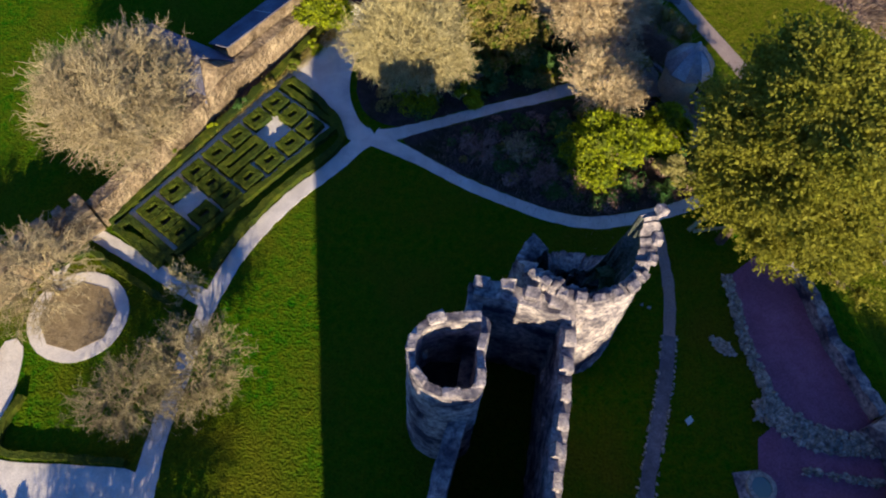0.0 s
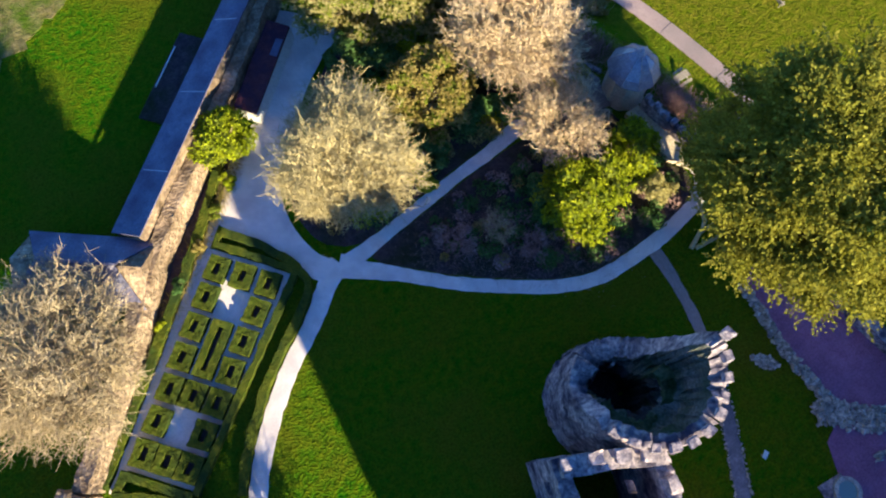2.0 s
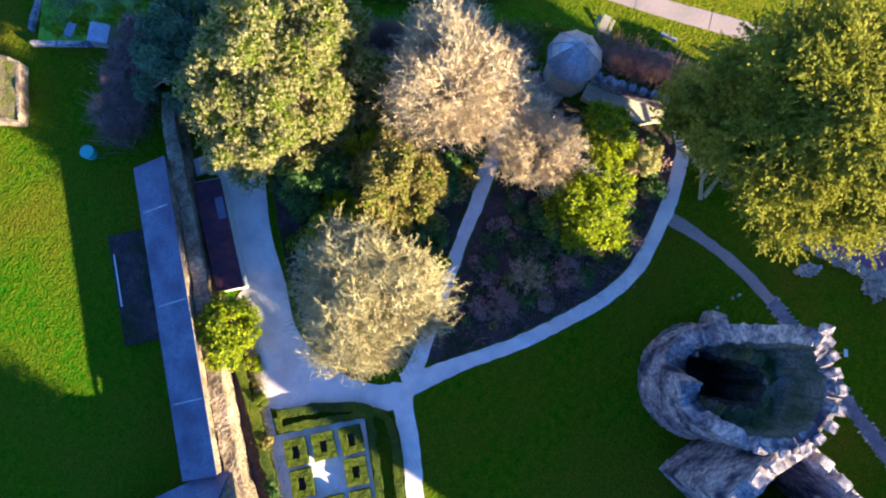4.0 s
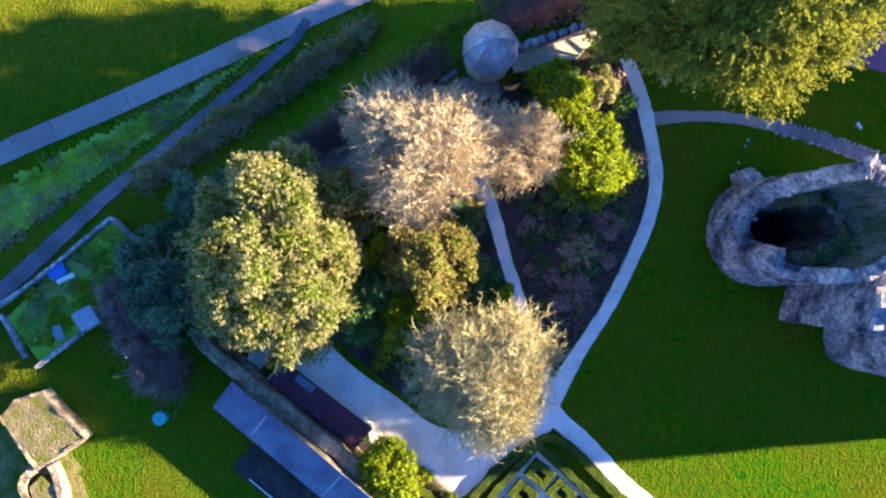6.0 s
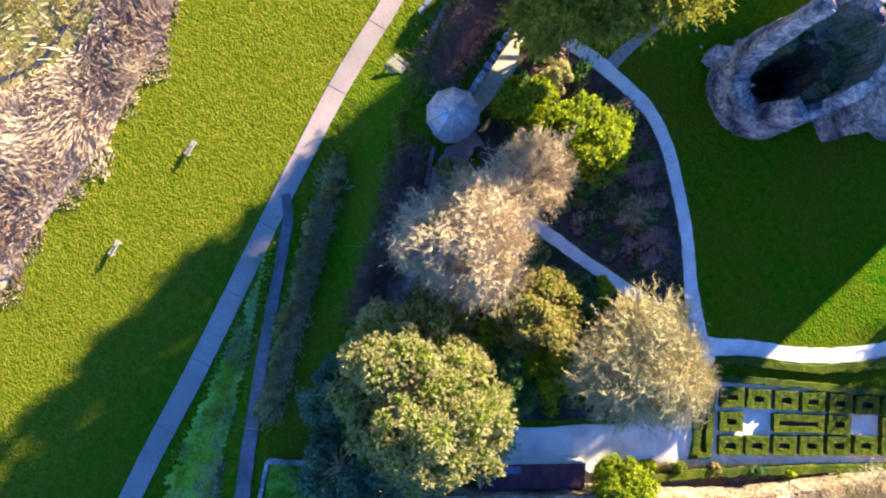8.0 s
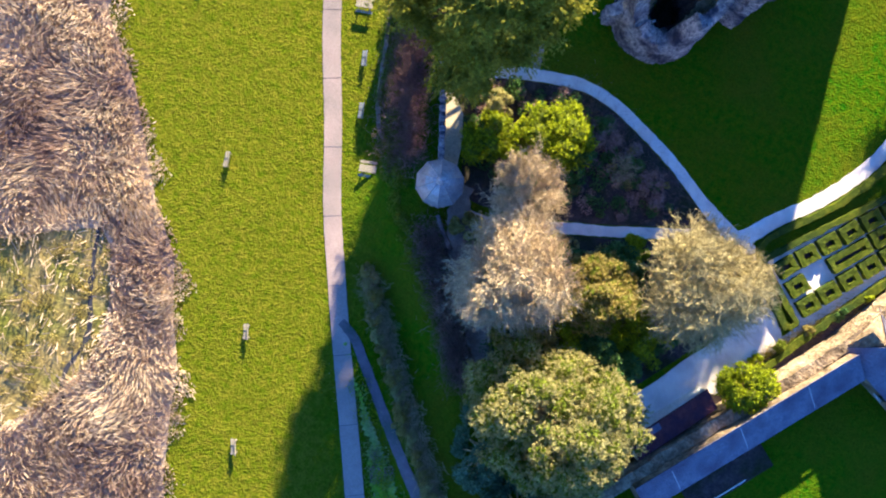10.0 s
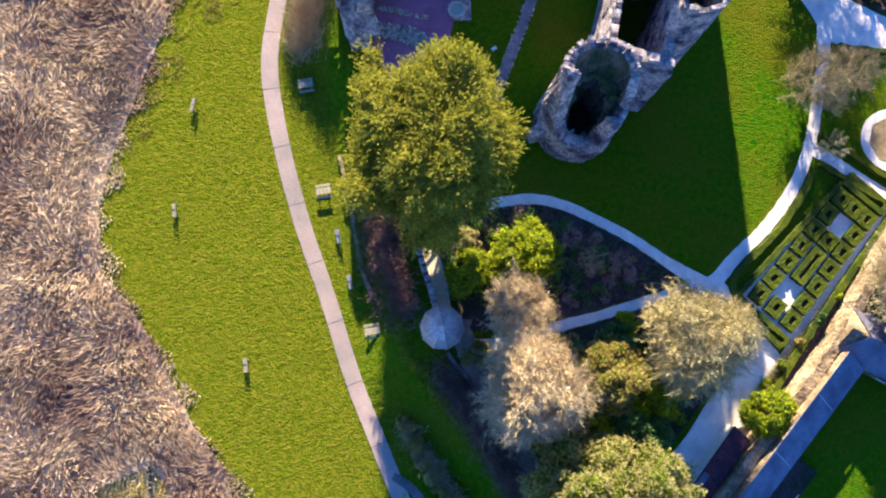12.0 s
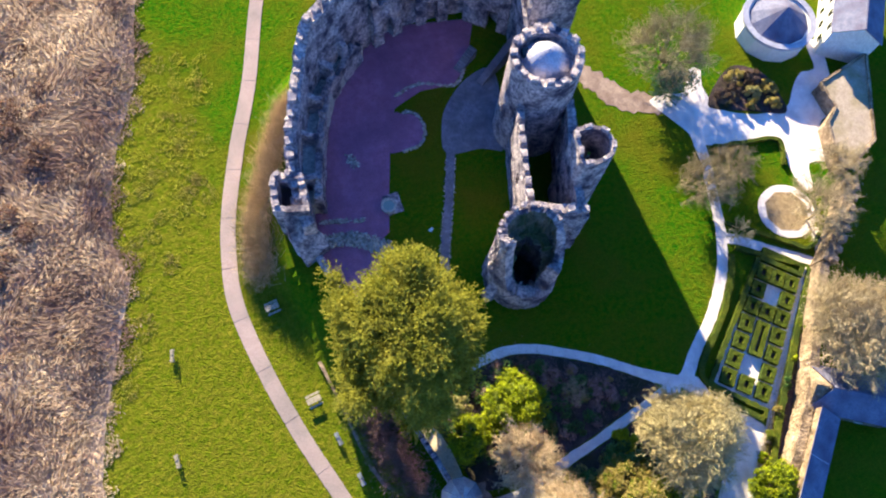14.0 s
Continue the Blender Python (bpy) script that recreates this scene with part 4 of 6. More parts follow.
tagged(place("river_bank_wall", wall_mesh("river_bank_wall", [(39.4, 27.6), (37.4, 34.0), (35.8, 39.5), (34.0, 44.0), (31.2, 46.4), (30.0, 50.5), (29.9, 53.0)], 0.45, LOW - 0.1, lambda s, q: LOW + 0.5 + 0.15 * noise.noise(q), False, None, 0.12), WALLSTONE), "low weathered stone wall at the foot of the bank", "wall")

# ---- garden wall and buildings outside it ----
GW = [(-0.8, 71.6), (-2.7, 69.4), (-9.8, 59.2), (-15.3, 51.9), (-19.8, 45.3), (-23.2, 38.9), (-26.1, 33.6), (-28.7, 29.2)]
wall = thing("garden_wall", "long high stone garden wall with a sloping mossy top", "wall")
place("wall", wall_mesh("wall", GW, 1.15, -0.1, lambda s, q: 3.1 + 0.18 * noise.noise(q * 0.6), False, None, 0.16, 0.5, 0.5), WALLSTONE, wall)
gw2 = thing("battlemented_wall", "battlemented stone wall by the garden gate", "wall")
G2 = [(-28.9, 29.2), (-31.5, 26.4), (-34.3, 22.8), (-37.5, 18.3)]
place("wall", wall_mesh("wall", G2, 1.5, -0.1, lambda s, q: 3.3 + 0.1 * noise.noise(q), False, None, 0.12), WALLSTONE, gw2)
merlons(gw2, [(p[0] - 0.4, p[1] + 0.35) for p in G2], 3.3, (0.95, 0.8, 0.8), 0.75, WALLSTONE, seed=17)
slab("bed_wall", [(-28.4, 29.5), (-25.6, 34.0), (-22.7, 39.2), (-19.3, 45.6), (-14.8, 52.2), (-10.6, 57.6), (-9.6, 56.4), (-14.0, 50.0), (-17.4, 45.4), (-20.8, 40.2), (-24.0, 35.0), (-27.6, 29.9)], 0.03, SOIL, "dark planted bed at the foot of the wall", "flower bed")


def gable_house(name, label, at, rz, L, W, H, R, wallm, roofm, windows=(), hip=0.0, overhang=0.3):
    """A house with walls, two roof slopes, ridge and windows; length along x."""
    h = thing(name, label, "house", at, rz)
    bm = bmesh.new()
    pr = [(-W / 2, 0), (W / 2, 0), (W / 2, H), (0, H + R - 0.1), (-W / 2, H)]
    a = [bm.verts.new((-L / 2, y, z)) for y, z in pr]
    b = [bm.verts.new((L / 2, y, z)) for y, z in pr]
    bm.faces.new(a)
    bm.faces.new(b[::-1])
    for i in range(5):
        bm.faces.new((a[i], b[i], b[(i + 1) % 5], a[(i + 1) % 5]))
    part("wall", bm, wallm, h)
    for s in (1, -1):
        bm = bmesh.new()
        e = W / 2 + overhang
        ze = H - R * overhang / (W / 2)
        q = [(-L / 2 - overhang, s * e, ze), (L / 2 + overhang, s * e, ze), (L / 2 + overhang - hip, 0, H + R), (-L / 2 - overhang + hip, 0, H + R)]
        f = bm.faces.new([bm.verts.new(v) for v in q])
        ex = bmesh.ops.extrude_face_region(bm, geom=[f])
        bmesh.ops.translate(bm, verts=[v for v in ex["geom"] if isinstance(v, bmesh.types.BMVert)], vec=(0, 0, 0.14))
        part("roof_slope", bm, roofm, h)
    part("ridge", box(bmesh.new(), (L + 2 * overhang - 2 * hip, 0.28, 0.16), (0, 0, H + R + 0.12), 0.04), roofm, h, "ridge tiles")
    for x, s, z in windows:
        w = part("window", box(bmesh.new(), (0.9, 0.12, 1.2), (x, s * (W / 2 + 0.02), z), 0.02), DARK, h, "dark window")
        part("sill", box(bmesh.new(), (1.1, 0.25, 0.1), (x, s * (W / 2 + 0.08), z - 0.65)), WHITEWALL, w)
    return h


# long lean-to range against the wall
rang = thing("lean_to_range", "long low range with a blue-grey slate roof behind the garden wall", "building")
d = (Vector((-4.6, 66.6, 0)) - Vector((-19.0, 47.0, 0))).normalized()
s = Vector((-d.y, d.x, 0))
for name, w0, z0, w1, z1, material in (("roof", 0.5, 4.4, 3.7, 2.9, ROOFSLATE),):
    bm = bmesh.new()
    a, b = Vector((-19.4, 46.4, 0)), Vector((-4.0, 67.4, 0))
    f = bm.faces.new([bm.verts.new(v) for v in (a + s * w0 + Vector((0, 0, z0)), b + s * w0 + Vector((0, 0, z0)), b + s * w1 + Vector((0, 0, z1)), a + s * w1 + Vector((0, 0, z1)))])
    ex = bmesh.ops.extrude_face_region(bm, geom=[f])
    bmesh.ops.translate(bm, verts=[v for v in ex["geom"] if isinstance(v, bmesh.types.BMVert)], vec=(0, 0, 0.15))
    part(name, bm, material, rang)
c = (a + b) / 2 + s * 1.95
ang = math.degrees(math.atan2(d.y, d.x))
part("wall", box(bmesh.new(), ((b - a).length, 2.5, 3.0), (0, 0, 1.5)), WALLSTONE, rang, "", pose(c.x, c.y, 0, 0, 0, ang))
q = (a + b) / 2 + s * 0.72
part("back_wall", box(bmesh.new(), ((b - a).length - 0.1, 0.3, 4.3), (0, 0, 2.15)), WALLSTONE, rang, "", pose(q.x, q.y, 0, 0, 0, ang))
for k in range(3):
    q = a + d * (6 + 8 * k) + s * 2.05
    part("roof_seam", box(bmesh.new(), (0.1, 3.0, 0.1), (0, 0, 3.78), 0, Matrix.Rotation(radians(-25), 4, "X")), LEAD, rang, "pale lead roof seam", pose(q.x, q.y, 0, 0, 0, ang))
ydb = thing("yard_outbuilding", "low outbuilding with a dark maroon roof between wall and yard", "building")
YB = [(-4.5, 65.4), (-2.7, 64.0), (-8.1, 56.0), (-9.8, 57.4)]
slab("wall", YB, 2.0, WHITEWALL, thick=2.05, parent=ydb)
MAROON = mat("maroon_roof", (0.085, 0.028, 0.040), (0.15, 0.055, 0.065), 1.6, 0.9, 0.5, 6, (0.06, 0.03, 0.06), 0.3, 0.04, spec=0.1)
slab("roof", [(x - 0.1, y - 0.1) for x, y in YB], 2.3, MAROON, thick=0.26, parent=ydb)
part("skylight", box(bmesh.new(), (1.9, 0.7, 0.1), (0, 0, 2.34), 0.02), ROOFSLATE, ydb, "dark blue skylight", pose(-4.6, 62.0, 0, 0, 0, 55.5))
gable_house("slate_house", "two-storey house with a blue slate roof beyond the wall", (-25.0, 46.2, 0), 156, 10.5, 5.4, 2.8, 1.9, WALLSTONE, ROOFSLATE, ((-2.5, -1, 1.6), (2.0, -1, 1.6)), hip=2.4)
gable_house("white_house", "white rendered house with rows of dark windows", (-48.6, -7.6, 0), 62, 12, 7, 5.5, 2.0, WHITEWALL, ROOFSLATE, tuple((x, sd, z) for x in (-4, -1.3, 1.4, 4) for sd in (1, -1) for z in (1.6, 4.2)))
sth = thing("stone_house", "low stone outbuilding with a flat sandy roof and parapet", "house")
SH = [(-39.6, 2.6), (-48.6, -1.0), (-43.6, 13.0), (-38.4, 16.6), (-36.9, 15.2), (-38.0, 9.0), (-40.2, 6.9)]
slab("wall", SH, 2.4, WALLSTONE, thick=2.5, parent=sth)
slab("roof", [(x * 0.985 - 0.6, y * 0.96 + 0.25) for x, y in SH], 2.55, mat("sandy_roof", (0.36, 0.29, 0.24), (0.48, 0.40, 0.33), 0.9, 0.95, 0.4, 8, (0.30, 0.25, 0.16), 0.3, 0.05, spec=0.0), thick=0.3, parent=sth)
place("parapet", wall_mesh("parapet", SH, 0.35, 2.3, lambda s, q: 2.8 + 0.1 * noise.noise(q * 2), True, None, 0.06, sharp=True), WALLSTONE, sth)
rr = thing("round_building", "polygonal building with a low blue slate cone roof and pale rim", "building", (-37.2, -8.9, 0))
bm = bmesh.new()
bmesh.ops.create_cone(bm, cap_ends=True, segments=12, radius1=5.5, radius2=5.5, depth=3.2, matrix=Matrix.Translation((0, 0, 1.6)))
part("wall", bm, WHITEWALL, rr)
bm = bmesh.new()
bmesh.ops.create_cone(bm, cap_ends=True, segments=12, radius1=4.7, radius2=0.05, depth=3.0, matrix=Matrix.Translation((0, 0, 4.6)))
part("roof", bm, ROOFSLATE, rr, "blue slate cone roof")
place("rim", wall_mesh("rim", ring(0, 0, 5.2, n=12), 0.9, 3.1, lambda s, q: 3.55, True, None, 0.0, 0.5, 0.2), LEAD, rr, "pale flat roof rim")

slab("drive_dirt", [(-12.6, 83.0), (-14.6, 82.2), (-16.6, 80.6), (-19.6, 78.6), (-23.0, 75.6), (-29.0, 70.5), (-33.0, 66.0), (-36.0, 72.0), (-32.0, 96.0), (-9.0, 97.0)], 0.03, mat("bare_dirt", (0.13, 0.125, 0.035), (0.29, 0.245, 0.115), 1.1, 1.0, 0.8, 5, (0.07, 0.135, 0.012), 0.35, 0.2, spec=0.0), "bare tan dirt drive with grass patches", "drive", smooth=0.8, wob=1.1)
bag = thing("white_sack", "crumpled white sack on the dirt drive", "sack", (-22.2, 76.9, 0.02), 20)
bm = bmesh.new()
bmesh.ops.create_icosphere(bm, subdivisions=3, radius=0.5)
for v in bm.verts:
    v.co = Vector((v.co.x * 1.5, v.co.y * 0.9, max(v.co.z, -0.3) * 0.7 + 0.2)) + Vector((1, 1, 0.6)) * 0.18 * noise.noise(v.co * 3.1)
part("sack_body", bm, PALE, bag)
# white van parked beyond the house
van = thing("van", "white panel van parked on rough ground", "van", (-38.6, 61.4, 0), -43)
bm = bmesh.new()
vp = [(-2.3, 0.35), (-2.3, 1.95), (1.1, 2.0), (1.75, 1.25), (2.35, 1.05), (2.4, 0.35)]
va = [bm.verts.new((x, -0.9, z)) for x, z in vp]
vb = [bm.verts.new((x, 0.9, z)) for x, z in vp]
bm.faces.new(va)
bm.faces.new(vb[::-1])
for i in range(6):
    bm.faces.new((va[i], vb[i], vb[(i + 1) % 6], va[(i + 1) % 6]))
bmesh.ops.bevel(bm, geom=list(bm.edges), offset=0.08, segments=2, affect="EDGES")
part("body", bm, plain("white_paint", (0.8, 0.8, 0.8), 0.3), van)
part("windscreen", box(bmesh.new(), (0.9, 1.5, 0.04), (1.45, 0, 1.66), 0.01, Matrix.Rotation(radians(49), 4, "Y")), DARK, van, "dark windscreen")
for vx in (-1.4, 1.6):
    for vy in (-0.85, 0.85):
        bm = bmesh.new()
        bmesh.ops.create_cone(bm, cap_ends=True, segments=16, radius1=0.34, radius2=0.34, depth=0.22, matrix=Matrix.Translation((vx, vy, 0.34)) @ Matrix.Rotation(radians(90), 4, "X"))
        part("wheel", bm, DARK, van)

# walled plots to the north
for pts in ([(8.7, 80.6), (3.0, 86.6), (-1.2, 91.7)], [(8.7, 80.6), (4.8, 75.6)], [(4.8, 75.6), (-1.4, 82.1), (-5.0, 86.2)], [(-0.5, 89.7), (-4.2, 87.2)]):
    tagged(place("plot_wall", wall_mesh("plot_wall", pts, 0.28, -0.5, lambda s, q: 0.7 + 0.1 * noise.noise(q), False, None, 0.08), STONE), "low grey stone wall round an allotment plot", "wall")
slab("bed_plot", [(8.4, 80.6), (4.9, 76.0), (-1.2, 82.2), (-4.6, 86.2), (-0.8, 89.4), (3.0, 86.0)], 0.03, VERGE, "overgrown allotment ground", "allotment")
bn = thing("water_butt", "small teal plastic tub on the grass", "tub", (-8.8, 74.9, 0))
bm = bmesh.new()
bmesh.ops.create_cone(bm, cap_ends=True, segments=12, radius1=0.55, radius2=0.62, depth=0.9, matrix=Matrix.Translation((0, 0, 0.4)))
part("tub", bm, TEAL, bn)
rsh = thing("ruined_shed", "low roofless stone enclosure filled with dry tan growth", "ruin")
RS = [(-7.9, 87.3), (-7.0, 85.1), (-10.7, 81.0), (-13.7, 84.9), (-9.4, 88.5)]
TANFILL = mat("dry_tan_growth", (0.20, 0.155, 0.085), (0.37, 0.29, 0.18), 1.6, 0.95, 1.0, 4, (0.15, 0.16, 0.03), 0.5, 0.25, spec=0.0)
place("wall", wall_mesh("wall", RS, 0.26, -0.1, lambda s, q: 1.4 + 0.2 * noise.noise(q), True, None, 0.16, sharp=True), WALLSTONE, rsh)
slab("overgrown_floor", [(x * 0.96 - 0.4, y * 0.96 + 3.4) for x, y in RS], 1.36, TANFILL, thick=1.36, parent=rsh, wob=0.2)
rs2 = thing("ruined_wall", "broken stone wall corner beside the overgrown enclosure", "ruin")
place("wall", wall_mesh("wall", [(-13.9, 85.4), (-15.2, 86.3), (-18.4, 85.0)], 0.6, -0.1, lambda s, q: 1.2 + 0.3 * noise.noise(q), False, None, 0.14), WALLSTONE, rs2)
place("side_wall", wall_mesh("side_wall", [(-13.4, 84.0), (-15.2, 83.1), (-17.6, 82.4)], 0.6, -0.1, lambda s, q: 1.1 + 0.3 * noise.noise(q), False, None, 0.14), WALLSTONE, rs2)
slab("overgrown_floor", [(-14.4, 84.8), (-15.4, 85.7), (-18.0, 84.6), (-17.2, 83.0), (-15.2, 83.6)], 1.0, TANFILL, thick=1.0, parent=rs2, wob=0.2)
pt = thing("plot_table", "small grey-blue table on the allotment", "table", (-1.8, 84.4, 0), 25)
part("tabletop", box(bmesh.new(), (1.3, 0.8, 0.06), (0, 0, 0.7), 0.02), BLUEWOOD, pt)
for lx, ly in ((-0.55, -0.3), (0.55, -0.3), (-0.55, 0.3), (0.55, 0.3)):
    part("leg", box(bmesh.new(), (0.06, 0.06, 0.68), (lx, ly, 0.34)), BLUEWOOD, pt)
tp = thing("tarpaulin", "blue and white tarpaulin heap on the plot", "tarpaulin", (3.6, 85.1, 0.0), 30)
part("blue_sheet", box(bmesh.new(), (1.2, 1.6, 0.5), (0, 0, 0.3), 0.12), BLUE, tp)
part("white_sheet", box(bmesh.new(), (0.5, 1.7, 0.4), (-0.9, -0.4, 0.25), 0.1), PALE, tp)
sh = thing("garden_shed", "small grey shed roof on the plot", "shed", (-0.3, 81.7, 0), 35)
part("wall", box(bmesh.new(), (1.6, 1.4, 1.4), (0, 0, 0.7)), WOOD, sh)
part("roof", box(bmesh.new(), (1.8, 1.7, 0.08), (0, 0, 1.46), 0, Matrix.Rotation(radians(8), 4, "X")), LEAD, sh)
gb = thing("greenhouse_bed", "dark planted strip with a long white pole", "garden bed", (-14.2, 63.2, 0), 54)
part("soil", box(bmesh.new(), (9.8, 3.6, 0.25), (0, 0.3, 0.1), 0.08), SOIL, gb)
part("pole", box(bmesh.new(), (4.6, 0.1, 0.1), (0.8, 1.7, 0.45)), PALE, gb, "long white pole")


# ---- furniture on the meadow ----
def bench_thing(at, rz, material, label):
    b = thing("bench", label, "bench", at, rz, "benches on the river meadow")
    for k in range(3):
        part("seat_slat", box(bmesh.new(), (1.7, 0.13, 0.05), (0, -0.17 + 0.16 * k, 0.45), 0.01), material, b)
    for k in range(2):
        part("back_slat", box(bmesh.new(), (1.7, 0.05, 0.14), (0, 0.28, 0.62 + 0.2 * k), 0.01), material, b)
    for x in (-0.65, 0.65):
        for y in (-0.2, 0.28):
            part("leg", box(bmesh.new(), (0.08, 0.08, 0.44 if y < 0 else 0.88), (x, y, 0.22 if y < 0 else 0.44)), material, b)
        part("armrest", box(bmesh.new(), (0.08, 0.5, 0.05), (x, 0.02, 0.66)), material, b)
    return b


def picnic(at, rz):
    b = thing("picnic_table", "weathered wooden picnic table with two fixed benches on the grass", "picnic table", at, rz, "picnic tables by the river path")
    for k in range(5):
        part("top_slat", box(bmesh.new(), (1.85, 0.14, 0.04), (0, -0.32 + 0.16 * k, 0.75), 0.008), WOOD, b)
    for sd in (1, -1):
        for k in range(2):
            part("seat_slat", box(bmesh.new(), (1.85, 0.13, 0.04), (0, sd * (0.68 + 0.15 * k), 0.45), 0.008), WOOD, b)
    for x in (-0.6, 0.6):
        part("seat_beam", box(bmesh.new(), (0.05, 1.75, 0.1), (x, 0, 0.4)), WOOD, b)
        for sd in (1, -1):
            part("leg", box(bmesh.new(), (0.06, 0.1, 0.86), (x, sd * 0.42, 0.38), 0, Matrix.Rotation(radians(sd * 25), 4, "X")), WOOD, b)
    return b


g = LOW + 0.02
for x, y, rz in ((58.4, 36.4, 100), (47.6, 54.0, 102), (38.1, 70.2, 112), (58.05, 23.0, 85), (34.3, 82.0, 115), (31.0, -28.5, 110)):
    bench_thing((x, y, g), rz, WOOD, "weathered wooden bench on the open meadow")
for x, y, rz in ((38.5, 37.8, 108), (36.5, 43.2, 106)):
    bench_thing((x, y, g), rz, BLUEWOOD, "blue-grey slatted bench beside the river path")
for x, y, rz in ((40.8, 32.4, 15), (33.2, 48.8, 15), (44.5, 19.1, 15)):
    picnic((x, y, g), rz)
for x, y in ((39.8, 20.7), (39.0, 23.3)):
    b = thing("blue_bench", "bright blue bench in the shade of the bank", "bench", (x, y, g), 105)
    part("seat", box(bmesh.new(), (1.7, 0.45, 0.08), (0, 0, 0.45), 0.02), BLUE, b)
    part("backrest", box(bmesh.new(), (1.7, 0.06, 0.4), (0, 0.24, 0.72), 0.02), BLUE, b)
    for lx in (-0.7, 0.7):
        part("leg", box(bmesh.new(), (0.08, 0.4, 0.44), (lx, 0, 0.22)), BLUE, b)

def path_slabs(name, owner, pts, widths, length, z, material, gap=0.04, wob=0.02):
    """Separate slabs laid along a path, children of it."""
    rl = curve_points([(*p, 0) for p in pts], 0.4)
    acc, knots = [0.0], [0.0]
    for a, b in zip(rl, rl[1:]):
        acc.append(acc[-1] + (b - a).length)
    for a, b in zip(pts, pts[1:]):
        knots.append(knots[-1] + math.hypot(b[0] - a[0], b[1] - a[1]))
    s0 = 0.0
    while s0 < acc[-1] - length * 0.3:
        s1 = min(s0 + length, acc[-1])
        inside = [(float(np.interp(s, acc, [q.x for q in rl])), float(np.interp(s, acc, [q.y for q in rl]))) for s in np.linspace(s0 + gap, s1 - gap, 6)]
        wide = [float(np.interp(s / acc[-1], np.array(knots) / knots[-1], widths)) for s in np.linspace(s0, s1, 6)]
        ribbon(name, inside, wide, z + 0.006 * math.sin(s0 * 3), material, "", thick=0.06, wob=wob, parent=owner)
        s0 = s1


path_slabs("slab", bpy.data.objects["path_river"], RIVER, RIVER_W, 7.6, LOW + 0.075, CONCRETE)
path_slabs("flag", bpy.data.objects["path_slate_lower"], SLATE_LINE, [1.15] * 5, 1.9, 0.072, SLATE_PATH, 0.03, 0.05)


# ---- plants ----
def tubes(segs, sides=3):
    """Tapered sticks: rows of x0 y0 z0 x1 y1 z1 r0 r1."""
    S = np.asarray(segs, float)
    a, b, r0, r1 = S[:, :3], S[:, 3:6], S[:, 6:7], S[:, 7:8]
    d = b - a
    d /= np.linalg.norm(d, axis=1, keepdims=True) + 1e-9
    ref = np.where(np.abs(d[:, 2:3]) > 0.9, [[1.0, 0, 0]], [[0, 0, 1.0]])
    u = np.cross(d, ref)
    u /= np.linalg.norm(u, axis=1, keepdims=True) + 1e-9
    w = np.cross(d, u)
    rings = []
    for c, r in ((a, r0), (b, r1)):
        for k in range(sides):
            t = 2 * math.pi * k / sides
            rings.append(c + r * (math.cos(t) * u + math.sin(t) * w))
    V = np.stack(rings, 1).reshape(-1, 3)
    base = np.arange(len(S))[:, None] * 2 * sides
    F = [np.concatenate([base + k, base + (k + 1) % sides, base + sides + (k + 1) % sides, base + sides + k], 1) for k in range(sides)]
    return V, np.stack(F, 1).reshape(-1, 4)


